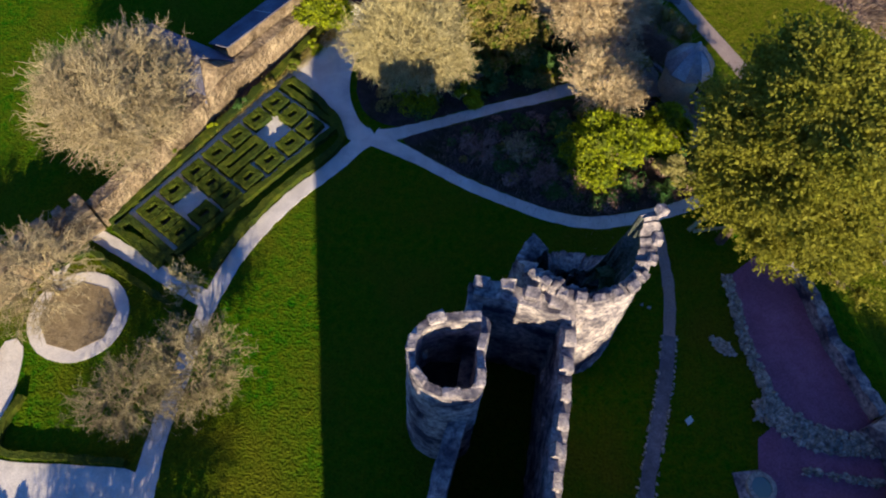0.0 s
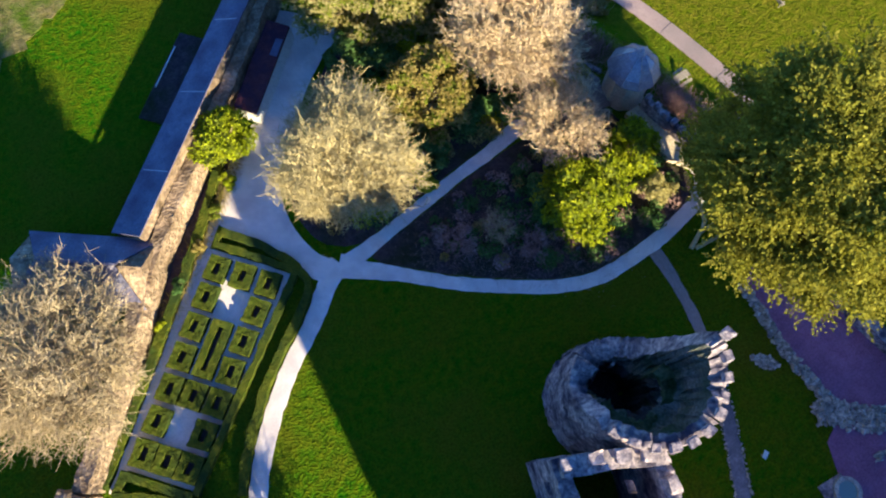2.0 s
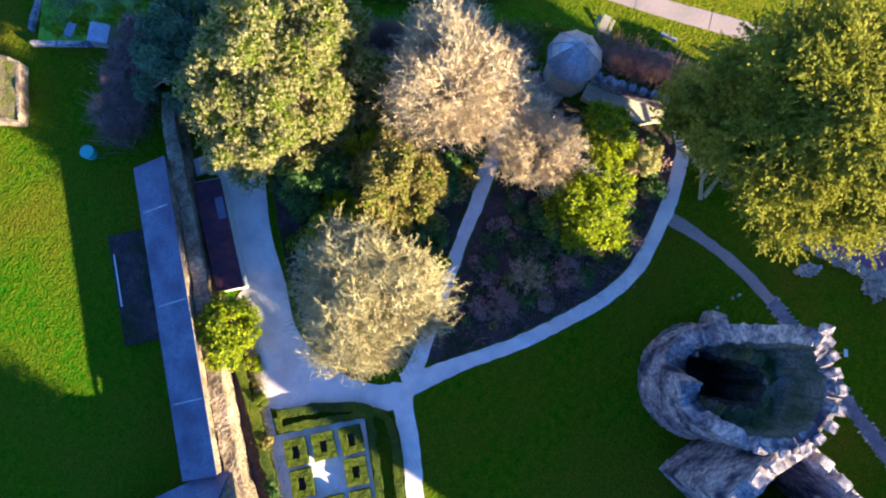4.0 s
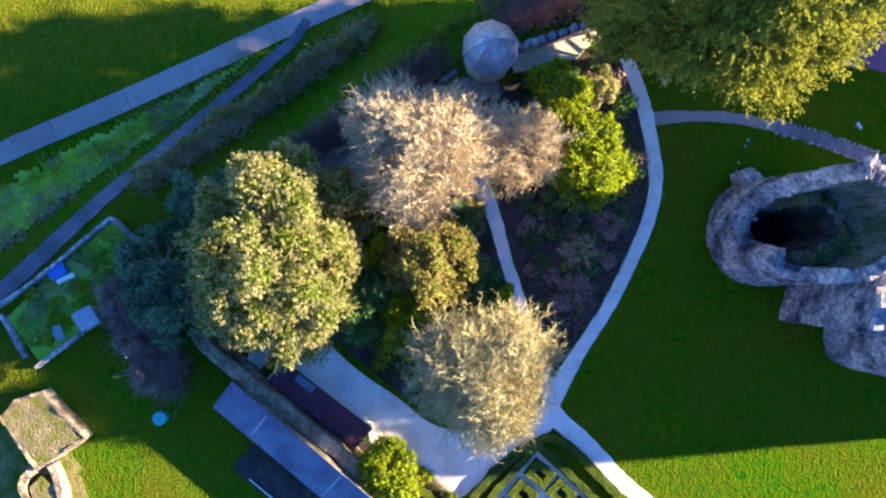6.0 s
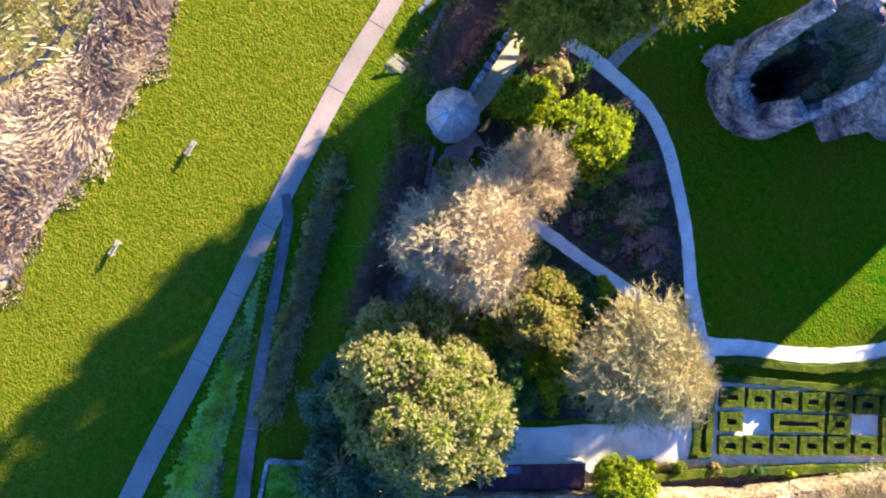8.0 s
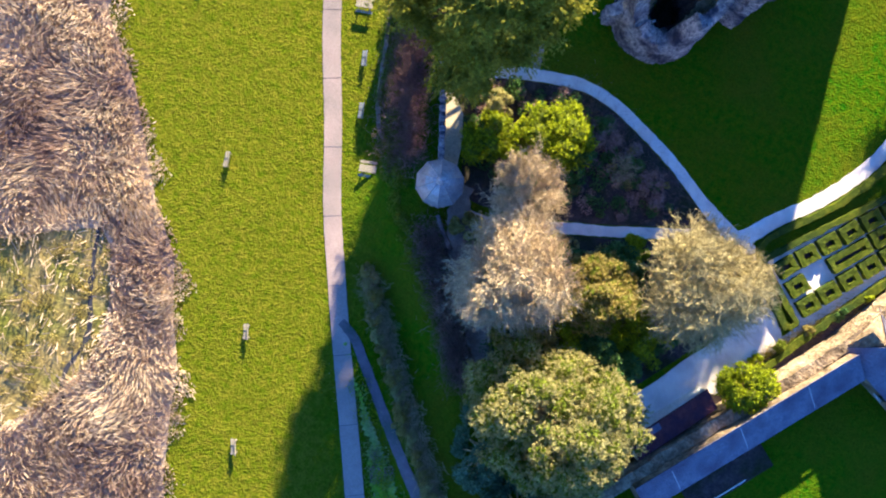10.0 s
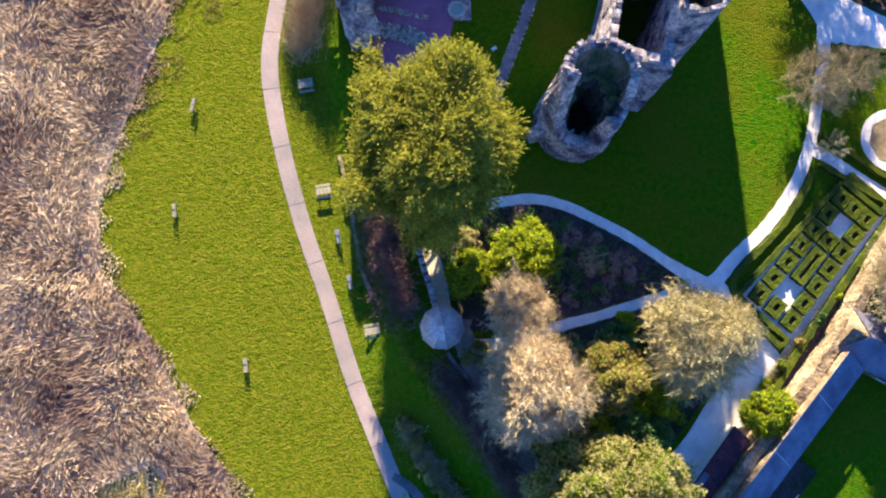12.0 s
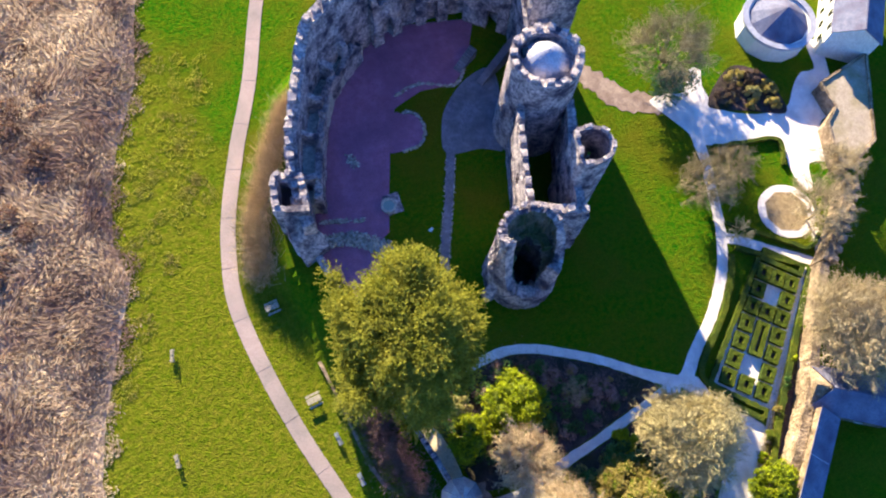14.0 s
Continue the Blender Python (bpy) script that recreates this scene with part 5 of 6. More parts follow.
def bare_tree(label, at, height, spread_r, material, seed, limbs=6, twigs=3200, trunk=0.28, up=0.55, fine=0.020, category="tree"):
    """A leafless tree: trunk and limbs in one mesh, a crown of fine twigs in another."""
    rnd = np.random.RandomState(seed)
    t = thing("bare_tree", label, category, at)
    fork = height * rnd.uniform(0.16, 0.26)
    big = [(0, 0, 0, 0, 0, fork, trunk, trunk * 0.75)]
    ends = []
    for i in range(limbs):
        a = 2 * math.pi * (i + rnd.uniform(-0.3, 0.3)) / limbs
        p = np.array([0, 0, fork * rnd.uniform(0.75, 1.0)])
        out = rnd.uniform(0.35, 0.8) if i else 0.1
        tip = np.array([math.cos(a) * spread_r * out, math.sin(a) * spread_r * out, height * rnd.uniform(0.62, 0.85)])
        n, r = 6, trunk * 0.45
        for k in range(n):
            q = p + (tip - p) / (n - k) + rnd.normal(0, spread_r * 0.05, 3)
            big.append((*p, *q, r, r * 0.75))
            for _ in range(3):
                ends.append((q, r * 0.75, (tip - p) / (np.linalg.norm(tip - p) + 1e-6)))
            p, r = q, r * 0.75
    Q = np.array([q for q, _, _ in ends])
    W = np.array([r for _, r, _ in ends])

    def dome(n, lo, hi):
        v = rnd.normal(0, 1, (n, 3))
        v /= np.linalg.norm(v, axis=1, keepdims=True)
        v[:, 2] = np.where(rnd.rand(n) < 0.85, np.abs(v[:, 2]), v[:, 2] * 0.4)
        k = rnd.uniform(lo, hi, (n, 1)) * (1 + 0.12 * np.sin(3 * np.arctan2(v[:, 1:2], v[:, :1]) + seed))
        return v * k * [spread_r, spread_r, height * 0.56] + [0, 0, height * 0.42]

    def bent(p, e, n, r0, r1, wob):
        """Crooked sticks from p to e in n pieces; gives the pieces and the points passed."""
        rows, pts, cur = [], [], p
        L = np.linalg.norm(e - p, axis=1, keepdims=True)
        for k in range(1, n + 1):
            q = p + (e - p) * k / n + (rnd.normal(0, 1, p.shape) * L * wob if k < n else 0)
            ra, rb = r0 + (r1 - r0) * (k - 1) / n, r0 + (r1 - r0) * k / n
            one = np.ones((len(p), 1))
            rows.append(np.hstack([cur, q, one * ra, one * rb]))
            pts.append((cur + q) / 2)
            pts.append(q)
            cur = q
        return np.vstack(rows), np.vstack(pts)

    nb = max(60, twigs // 24)
    e = dome(nb, 0.55, 0.92)
    near = np.array([np.argmin(((Q - x * [0.6, 0.6, 0.82]) ** 2).sum(1)) for x in e])
    mids, joints = bent(Q[near], e, 4, fine * 1.7, fine * 0.95, 0.09)
    ns = twigs // 5
    s = joints[rnd.randint(len(joints), size=ns)]
    out = s - [0, 0, height * 0.35]
    out /= np.linalg.norm(out, axis=1, keepdims=True)
    w = out * 0.75 + rnd.normal(0, 0.7, (ns, 3)) + [0, 0, up * 0.5]
    w /= np.linalg.norm(w, axis=1, keepdims=True)
    sec, sj = bent(s, s + w * spread_r * rnd.uniform(0.10, 0.24, (ns, 1)), 3, fine * 1.1, fine * 0.6, 0.10)
    s = sj[rnd.randint(len(sj), size=twigs)]
    out = s - [0, 0, height * 0.35]
    out /= np.linalg.norm(out, axis=1, keepdims=True)
    w = out * 0.6 + rnd.normal(0, 0.85, (twigs, 3)) + [0, 0, up * 0.4]
    w /= np.linalg.norm(w, axis=1, keepdims=True)
    tw, _ = bent(s, s + w * spread_r * rnd.uniform(0.05, 0.13, (twigs, 1)), 1, fine * 0.7, fine * 0.3, 0.0)
    tw = np.vstack([mids, sec, tw])
    place("trunk", mesh("trunk", *tubes(big, 6)), material, t)
    place("crown", mesh("crown", *tubes(tw, 3)), material, t)
    return t


def leaf_cloud(centres, radii, count, size, rnd, droop=0.0, flat=0.0):
    """Many small leaf quads over the outsides of clumps."""
    centres, radii = np.asarray(centres), np.asarray(radii)
    pick = rnd.choice(len(centres), count, p=radii.mean(1) ** 2 / (radii.mean(1) ** 2).sum())
    n = rnd.normal(0, 1, (count, 3))
    n[:, 2] = np.abs(n[:, 2]) * 1.0 - 0.35 * rnd.rand(count)
    n /= np.linalg.norm(n, axis=1, keepdims=True)
    c = centres[pick] + n * radii[pick] * rnd.uniform(0.62, 1.06, (count, 1))
    u = np.cross(n + rnd.normal(0, 0.75, (count, 3)), rnd.normal(0, 1, (count, 3)))
    u /= np.linalg.norm(u, axis=1, keepdims=True)
    v = np.cross(n + rnd.normal(0, 0.6, (count, 3)), u)
    v /= np.linalg.norm(v, axis=1, keepdims=True)
    s = size * rnd.uniform(0.6, 1.35, (count, 1))
    u, v = u * s, v * s * 0.55
    V = np.stack([c - u, c - v * 0.9, c + u, c + v * 0.9], 1).reshape(-1, 3)
    return V, np.arange(count * 4).reshape(-1, 4)


def tuft_cloud(centres, radii, tufts, per, size, long, rnd, fan=0.0):
    """Leaf sprays: each tuft is a short shoot pointing outwards with leaves along and round it; fan lays them level, away from the trunk."""
    centres, radii = np.asarray(centres), np.asarray(radii)
    wgt = radii.mean(1) ** 2
    pick = rnd.choice(len(centres), tufts, p=wgt / wgt.sum())
    n = rnd.normal(0, 1, (tufts, 3))
    n[:, 2] = np.abs(n[:, 2]) - 0.3 * rnd.rand(tufts)
    n /= np.linalg.norm(n, axis=1, keepdims=True)
    c = centres[pick] + n * radii[pick] * rnd.uniform(0.7, 1.02, (tufts, 1))
    ax = n + rnd.normal(0, 0.45, (tufts, 3)) + [0, 0, 0.1]
    if fan:
        away = centres[pick] * [1, 1, 0]
        away /= np.linalg.norm(away, axis=1, keepdims=True) + 1.0
        ax = (ax + away * fan) * [1, 1, 0.45]
    ax /= np.linalg.norm(ax, axis=1, keepdims=True)
    c, ax = np.repeat(c, per, 0), np.repeat(ax, per, 0)
    m = tufts * per
    k = rnd.uniform(-0.5, 0.7, (m, 1))
    at = c + ax * long * k + rnd.normal(0, size * (0.55 + 0.2 * fan), (m, 3)) * (1.1 - np.clip(k, -0.2, 1) * 1.4 if fan else 1.1 - 0.8 * np.abs(k))
    u = ax * 0.8 + rnd.normal(0, 0.6, (m, 3))
    u /= np.linalg.norm(u, axis=1, keepdims=True)
    v = np.cross(u, rnd.normal(0, 1, (m, 3)))
    v /= np.linalg.norm(v, axis=1, keepdims=True)
    s = size * rnd.uniform(0.6, 1.3, (m, 1))
    u, v = u * s, v * s * 0.42
    V = np.stack([at - u * 0.4, at + v, at + u, at - v], 1).reshape(-1, 3)
    return V, np.arange(m * 4).reshape(-1, 4)


def leafy_tree(name, label, at, height, rx, ry, material, seed, clumps=46, leaves=9000, size=0.2, base=0.25, trunk=0.3, rot=0.0, category="tree", bumpy=0.30, inner=None, boxy=0.0, drop=0.25, tuft=0.0, below=0.2, per=10, lean=0.0, cap=0.0, fan=0.0, taper=0.0, skirt=0.0, bark=None, crest=0.0):
    """An evergreen: trunk, limbs to each clump and a crown of clumped leaves."""
    rnd = np.random.RandomState(seed)
    t = thing(name, label, category, at, rot)
    C, R = [], []
    for _ in range(clumps):
        v = rnd.normal(0, 1, 3)
        v /= np.linalg.norm(v)
        v[2] = abs(v[2]) if rnd.rand() < 1 - below else -abs(v[2])
        k = rnd.uniform(0.55, 0.86)
        zc = height * base
        if boxy:
            flat = math.hypot(v[0], v[1]) + 1e-6
            v[:2] *= (flat * (1 - boxy) + boxy * (1 - abs(v[2]) ** 3) ** (1 / 3)) / flat
        dz = max(v[2] * k, -drop) * (height - zc)
        if rnd.rand() < cap:
            a, q = rnd.uniform(0, 2 * math.pi), 0.7 * math.sqrt(rnd.rand())
            v[:2], dz = (math.cos(a) * q / k, math.sin(a) * q / k), (height - zc) * rnd.uniform(0.72, 0.88)
        low = max(-dz, 0)
        px, py = v[0] * rx * k * (1 - taper * low) + low * lean, v[1] * ry * k * (1 - taper * low)
        if rnd.rand() < skirt:
            if px > 0.35 * rx:
                px, dz = rx * rnd.uniform(0.76, 0.92), rnd.uniform(0.2, 0.85) * height - zc
            elif py > 0.45 * ry:
                px, dz = px * 0.6 + 0.5, rnd.uniform(0.16, 0.45) * height - zc
        if px < 0:
            px *= 1 - crest * max(dz, 0)
        C.append((px, py, zc + dz))
        r = rnd.uniform(0.6, 1.25) * bumpy
        R.append((rx * r, ry * r, (height - zc) * r * 0.75))
    segs = [(0, 0, -0.1, 0, 0, height * 0.55, trunk, trunk * 0.5)]
    for c in C:
        segs.append((0, 0, height * rnd.uniform(0.15, 0.5), *c, trunk * 0.3, 0.03))
    place("trunk", mesh("trunk", *tubes(segs, 5)), bark or BARK_GREY, t)
    crown = tuft_cloud(C, R, leaves // per, per, size, tuft, rnd, fan) if tuft else leaf_cloud(C, R, leaves, size, rnd)
    place("crown", mesh("crown", *crown), material, t)
    # inner leaves mostly get a darker colour that adds shade inside the crown
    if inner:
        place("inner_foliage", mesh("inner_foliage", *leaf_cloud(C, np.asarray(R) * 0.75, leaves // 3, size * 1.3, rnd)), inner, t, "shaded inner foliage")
    return t


for segs in gaz_ribs:
    place("rib", mesh("rib", *tubes(segs, 4)), GAZ_LEAD, gaz)
leafy_tree("yew_tree", "large spreading yew with yellow-green feathery foliage", (27.0, 30.4, -0.2), 21.4, 8.5, 10.2, L_YEW, 2, 460, 200000, 0.185, 0.58, 0.5, bumpy=0.125, inner=L_YEW, boxy=0.7, drop=0.6, tuft=1.9, below=0.30, per=20, lean=0.35, cap=0.2, fan=1.3, taper=0.03, skirt=0.6, bark=BARK_DARK, crest=0.075)
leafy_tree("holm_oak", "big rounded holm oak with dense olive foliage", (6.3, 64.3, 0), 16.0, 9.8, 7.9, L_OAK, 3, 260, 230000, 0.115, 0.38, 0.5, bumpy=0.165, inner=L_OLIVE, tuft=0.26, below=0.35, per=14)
bare_tree("pale leafless rounded tree beside the path junction", (-2.0, 46.9, 0), 12.6, 6.7, BARK, 4, 14, 36000, 0.20, 0.5, 0.026)
bare_tree("large leafless beech with tan twigs beside the gazebo", (15.5, 53.4, 0), 14.5, 6.5, BARK_TAN, 5, 18, 34000, 0.20, 0.35, 0.026)
bare_tree("leafless tree with pale twisted branches over a shrub", (16.9, 45.0, 0), 8.0, 4.7, BARK_TAN, 6, 11, 11000, 0.16, 0.45, 0.022)
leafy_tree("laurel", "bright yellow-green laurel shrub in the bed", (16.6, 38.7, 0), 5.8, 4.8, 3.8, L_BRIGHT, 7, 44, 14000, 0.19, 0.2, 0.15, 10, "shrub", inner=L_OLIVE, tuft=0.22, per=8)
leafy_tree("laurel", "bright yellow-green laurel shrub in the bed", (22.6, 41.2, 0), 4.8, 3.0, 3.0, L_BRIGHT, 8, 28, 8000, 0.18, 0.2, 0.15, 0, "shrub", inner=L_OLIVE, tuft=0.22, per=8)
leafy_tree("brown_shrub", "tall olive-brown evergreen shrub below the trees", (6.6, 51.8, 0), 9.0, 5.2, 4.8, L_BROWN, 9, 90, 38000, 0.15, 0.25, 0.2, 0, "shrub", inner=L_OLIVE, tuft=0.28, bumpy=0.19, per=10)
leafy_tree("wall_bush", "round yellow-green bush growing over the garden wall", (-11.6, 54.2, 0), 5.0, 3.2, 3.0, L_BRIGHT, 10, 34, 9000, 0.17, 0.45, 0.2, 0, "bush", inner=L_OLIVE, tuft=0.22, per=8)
leafy_tree("dark_shrub", "dark green evergreen shrub in the bed", (4.6, 47.6, 0), 3.6, 2.6, 2.2, L_DARK, 11, 24, 5200, 0.17, 0.2, 0.12, 0, "shrub")
leafy_tree("dark_shrub", "dark green evergreen shrub behind the yard", (3.2, 57.0, 0), 5.0, 3.4, 2.8, L_DARK, 12, 28, 7000, 0.18, 0.2, 0.12, 0, "shrub")
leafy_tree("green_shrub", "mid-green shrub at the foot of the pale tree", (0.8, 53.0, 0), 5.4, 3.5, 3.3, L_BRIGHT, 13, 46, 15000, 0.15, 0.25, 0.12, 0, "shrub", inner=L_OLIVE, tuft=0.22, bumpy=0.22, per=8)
leafy_tree("dark_conifer", "dark blue-green conifer behind the holm oak", (1.0, 72.4, 0), 9.0, 3.6, 4.8, L_BLUE, 14, 40, 12000, 0.2, 0.2, 0.25, 0, "tree", tuft=0.28, bumpy=0.2, per=8)
leafy_tree("dark_conifer", "dark blue-green conifer beside the plot wall", (10.6, 70.6, -0.5), 9.0, 3.6, 4.6, L_BLUE, 15, 46, 17000, 0.2, 0.2, 0.25, 0, "tree", tuft=0.28, bumpy=0.2, per=8)
leafy_tree("dark_conifer", "dark blue-green evergreen north of the holm oak", (4.8, 74.6, 0), 8.5, 4.4, 3.6, L_BLUE, 24, 46, 16000, 0.18, 0.2, 0.25, 0, "tree", tuft=0.28, bumpy=0.2, per=8)
leafy_tree("olive_tree", "olive-green evergreen crown between beech and holm oak", (11.6, 58.6, 0), 8.5, 3.4, 3.0, L_BROWN, 16, 30, 9000, 0.18, 0.25, 0.22, 0, "tree", inner=L_OLIVE, tuft=0.25, bumpy=0.22, per=9)
for i, (x, y, hh, rr_, m) in enumerate(((10.6, 49.8, 3.0, 2.2, L_DARK), (2.6, 53.6, 4.0, 2.6, L_BRIGHT), (12.4, 55.2, 4.5, 2.6, L_DARK), (-2.8, 51.8, 2.2, 1.6, L_DARK), (0.8, 58.6, 5.5, 2.8, L_DARK), (8.0, 57.2, 5.0, 2.6, L_BRIGHT), (13.6, 49.6, 2.4, 1.8, L_DARK), (21.0, 50.4, 2.4, 1.8, L_BROWN), (4.0, 60.6, 4.0, 2.2, L_DARK), (3.8, 45.6, 1.8, 1.5, L_BRIGHT))):
    leafy_tree("under_shrub", "evergreen shrub filling the bed under the trees", (x, y, 0), hh, rr_, rr_, m, 100 + i, 20, 5000, 0.15, 0.2, 0.1, 0, "shrub")
bare_tree("big pale leafless tree outside the garden wall", (-27.6, 38.6, 0), 11.5, 8.0, BARK_GREY, 17, 12, 24000, 0.3, 0.4, 0.026)
bare_tree("pale leafless tree over the octagonal bed", (-30.6, 22.2, 0), 8.0, 5.8, BARK_GREY, 18, 12, 4200, 0.22, 0.3, 0.020)
bare_tree("thin leafless tree beside the garden path", (-16.6, 15.4, 0), 7.0, 4.8, BARK_DULL, 19, 13, 5000, 0.14, 0.35, 0.019)
bare_tree("sprawling leafless tree on the forecourt lawn", (-21.6, 13.2, 0), 5.0, 4.4, BARK_DULL, 41, 12, 4200, 0.12, 0.25, 0.018)
bare_tree("leafless tree beside the battlemented wall", (-36.6, 16.0, 0), 7.0, 4.2, BARK_GREY, 42, 9, 3000, 0.16, 0.3, 0.020)
bare_tree("thin leafless shrub tree at the path corner", (-19.4, 22.6, 0), 5.0, 2.2, BARK, 20, 5, 900, 0.12, 0.5, 0.02)
bare_tree("leafless tree with spreading limbs by the forecourt", (-18.0, -6.0, 0), 9.0, 8.4, BARK_DULL, 21, 15, 5200, 0.26, 0.25, 0.024)
leafy_tree("ivy_shrub", "grey-green ivy-covered shrub at the forecourt", (-18.2, -1.6, 0), 4.2, 3.9, 2.6, L_BLUE, 22, 34, 8000, 0.15, 0.2, 0.12, 0, "shrub", tuft=0.25, per=8)
for i, (x, y, r, m) in enumerate(((-28.6, -1.6, 1.7, L_BROWN), (-31.2, -1.2, 1.6, BARK_DARK), (-33.0, 0.8, 1.5, L_BROWN), (-30.2, 1.2, 1.4, L_OAK), (-27.4, 0.8, 1.5, BARK_DARK), (-32.6, 3.4, 1.3, L_BROWN), (-29.6, 3.0, 1.0, L_BROWN), (-25.6, 1.0, 1.2, BARK_DARK))):
    leafy_tree("forecourt_shrub", "rounded brown shrub in the forecourt bed", (x, y, 0), r * 1.2, r, r, m, 30 + i, 14, 2200, 0.14, 0.2, 0.08, 0, "shrub")
bare_tree("leafless grey shrub in the dark bed", (8.4, 38.6, 0), 3.0, 2.2, BARK_GREY, 36, 8, 1400, 0.06, 0.4, 0.014, "shrub")
bare_tree("leafless reddish shrub in the dark bed", (11.2, 36.2, 0), 2.2, 2.0, L_PURPLE, 37, 8, 1400, 0.05, 0.4, 0.014, "shrub")
bare_tree("leafless purple shrub in the dark bed", (5.0, 38.6, 0), 2.2, 2.0, L_PURPLE, 38, 8, 1400, 0.05, 0.4, 0.014, "shrub")
leafy_tree("dark_shrub", "low dark green ground-cover shrub", (13.8, 39.9, 0), 3.8, 2.9, 2.4, L_DARK, 39, 26, 6500, 0.16, 0.1, 0.08, 0, "shrub")
leafy_tree("tan_shrub", "tan dry-leaved shrub at the bed's corner", (23.4, 37.4, 0), 3.0, 2.2, 1.7, L_OAK, 40, 18, 3600, 0.13, 0.1, 0.08, 20, "shrub")


def thicket(name, label, inside, count, hgt, lean, material, seed, zf, r=0.018, category="scrub"):
    """Upright stems scattered over a stretch of ground, one mesh."""
    rnd = np.random.RandomState(seed)
    xy = inside(rnd, count)
    z = np.array([zf(x, y) for x, y in xy])
    h = hgt * rnd.uniform(0.5, 1.2, len(xy))
    d = rnd.normal(0, lean, (len(xy), 2))
    S = np.column_stack([xy, z - 0.05, xy + d * h[:, None], z + h, np.full(len(xy), r), np.full(len(xy), r * 0.4)])
    return tagged(place(name, mesh(name, *tubes(S, 3)), material), label, category, kind="stuff")


def along(pts, w):
    P = np.array(pts, float)
    seg = np.hypot(*np.diff(P, axis=0).T)

    def f(rnd, n):
        k = rnd.choice(len(seg), n, p=seg / seg.sum())
        t = rnd.rand(n, 1)
        return P[k] * (1 - t) + P[k + 1] * t + rnd.normal(0, w / 2, (n, 2))

    return f


thicket("bank_scrub", "dense leafless purple-brown scrub on the bank", along([(34.4, 33.5), (33.2, 38.5), (31.6, 43.0), (29.8, 46.5)], 2.4), 13000, 1.3, 0.3, L_PURPLE, 50, ground_z, 0.02)
thicket("bank_scrub", "dense leafless red-brown scrub below the garden wall", along([(24.4, 52.6), (22.0, 55.6), (18.6, 59.8), (14.8, 65.4)], 1.9), 9000, 1.5, 0.3, L_PURPLE, 51, ground_z, 0.02)
thicket("hedge_scrub", "dry tan and green hedge scrub beside the river path", along([(28.6, 59.4), (25.4, 63.0), (21.6, 67.6), (17.0, 72.6), (12.0, 78.4)], 1.1), 6000, 1.4, 0.32, BARK_TAN, 52, ground_z, 0.022)
thicket("bank_scrub", "rough brown scrub at the foot of the curtain wall", along([(45.4, 14.5), (45.2, 6.0), (41.6, -2.0), (38.0, -10.0)], 2.2), 11000, 2.4, 0.3, BARK_TAN, 53, ground_z, 0.02)
thicket("bed_scrub", "low leafless stems in the dark bed", along([(3.0, 40.0), (8.0, 37.6), (13.0, 35.2), (17.0, 34.6)], 3.2), 5000, 0.6, 0.4, L_PURPLE, 54, ground_z, 0.016)
thicket("wall_bed_plants", "straggling plants in the wall bed", along([(-28.2, 30.8), (-22.0, 38.6), (-15.0, 48.0), (-10.6, 54.0)], 0.8), 3500, 0.6, 0.4, L_BROWN, 55, ground_z, 0.02)
thicket("plot_scrub", "leafless purple-grey scrub beside the plot", along([(1.5, 78.0), (-2.0, 76.2), (-5.4, 74.2)], 2.0), 5000, 2.2, 0.3, L_PURPLE, 56, ground_z, 0.02)


def ground_cover(name, label, pts, clumps, rad, hgt, leaves, size, material, seed, category="plants"):
    """Low leafy clumps scattered inside an outline, one mesh."""
    rnd = np.random.RandomState(seed)
    P = np.array(pts, float)
    lo, hi = P.min(0), P.max(0)
    C, R = [], []
    while len(C) < clumps:
        x, y = rnd.uniform(lo, hi)
        inside = False
        for (x0, y0), (x1, y1) in zip(P, np.roll(P, -1, 0)):
            if (y0 > y) != (y1 > y) and x < (x1 - x0) * (y - y0) / (y1 - y0) + x0:
                inside = not inside
        if inside:
            k = rnd.uniform(0.5, 1.3)
            C.append((x, y, ground_z(x, y) + hgt * k * 0.35))
            R.append((rad * k, rad * k, hgt * k * 0.65))
    return tagged(place(name, mesh(name, *leaf_cloud(C, R, leaves, size, rnd)), material), label, category, kind="stuff")


BED = [(0.5, 40.2), (8.0, 43.4), (14.0, 45.0), (20.5, 44.8), (25.0, 41.0), (26.2, 37.0), (23.5, 35.0), (16.4, 33.2), (9.2, 34.9), (2.5, 38.3)]
ground_cover("bed_plants", "dark green low plants covering the bed", BED, 90, 0.8, 0.9, 15000, 0.12, L_DARK, 61)
ground_cover("bed_plants", "purple-brown winter plants in the bed", BED, 80, 0.7, 0.8, 11000, 0.11, L_PURPLE, 62)
ground_cover("bed_plants", "olive dry plants in the bed", BED, 22, 0.6, 0.8, 3500, 0.11, L_BROWN, 63)
TREEBED = [(-2.0, 42.6), (7.4, 46.4), (15.0, 49.0), (22.0, 50.0), (14.5, 60.5), (8.0, 66.0), (4.8, 61.0), (-2.5, 56.5), (-6.6, 48.0), (-5.0, 43.4)]
ground_cover("bed_plants", "dark evergreen ground cover under the trees", TREEBED, 150, 1.0, 1.0, 22000, 0.13, L_DARK, 64)
ground_cover("bed_plants", "bright green low shrubs under the trees", TREEBED, 40, 0.9, 1.2, 8000, 0.13, L_BRIGHT, 65)
ground_cover("bed_plants", "olive-brown shrubs under the trees", TREEBED, 40, 0.9, 1.4, 8000, 0.12, L_BROWN, 66)
PLOT = [(7.6, 80.6), (4.6, 77.0), (-1.0, 82.6), (-3.6, 86.0), (-0.6, 89.4), (3.0, 85.8)]
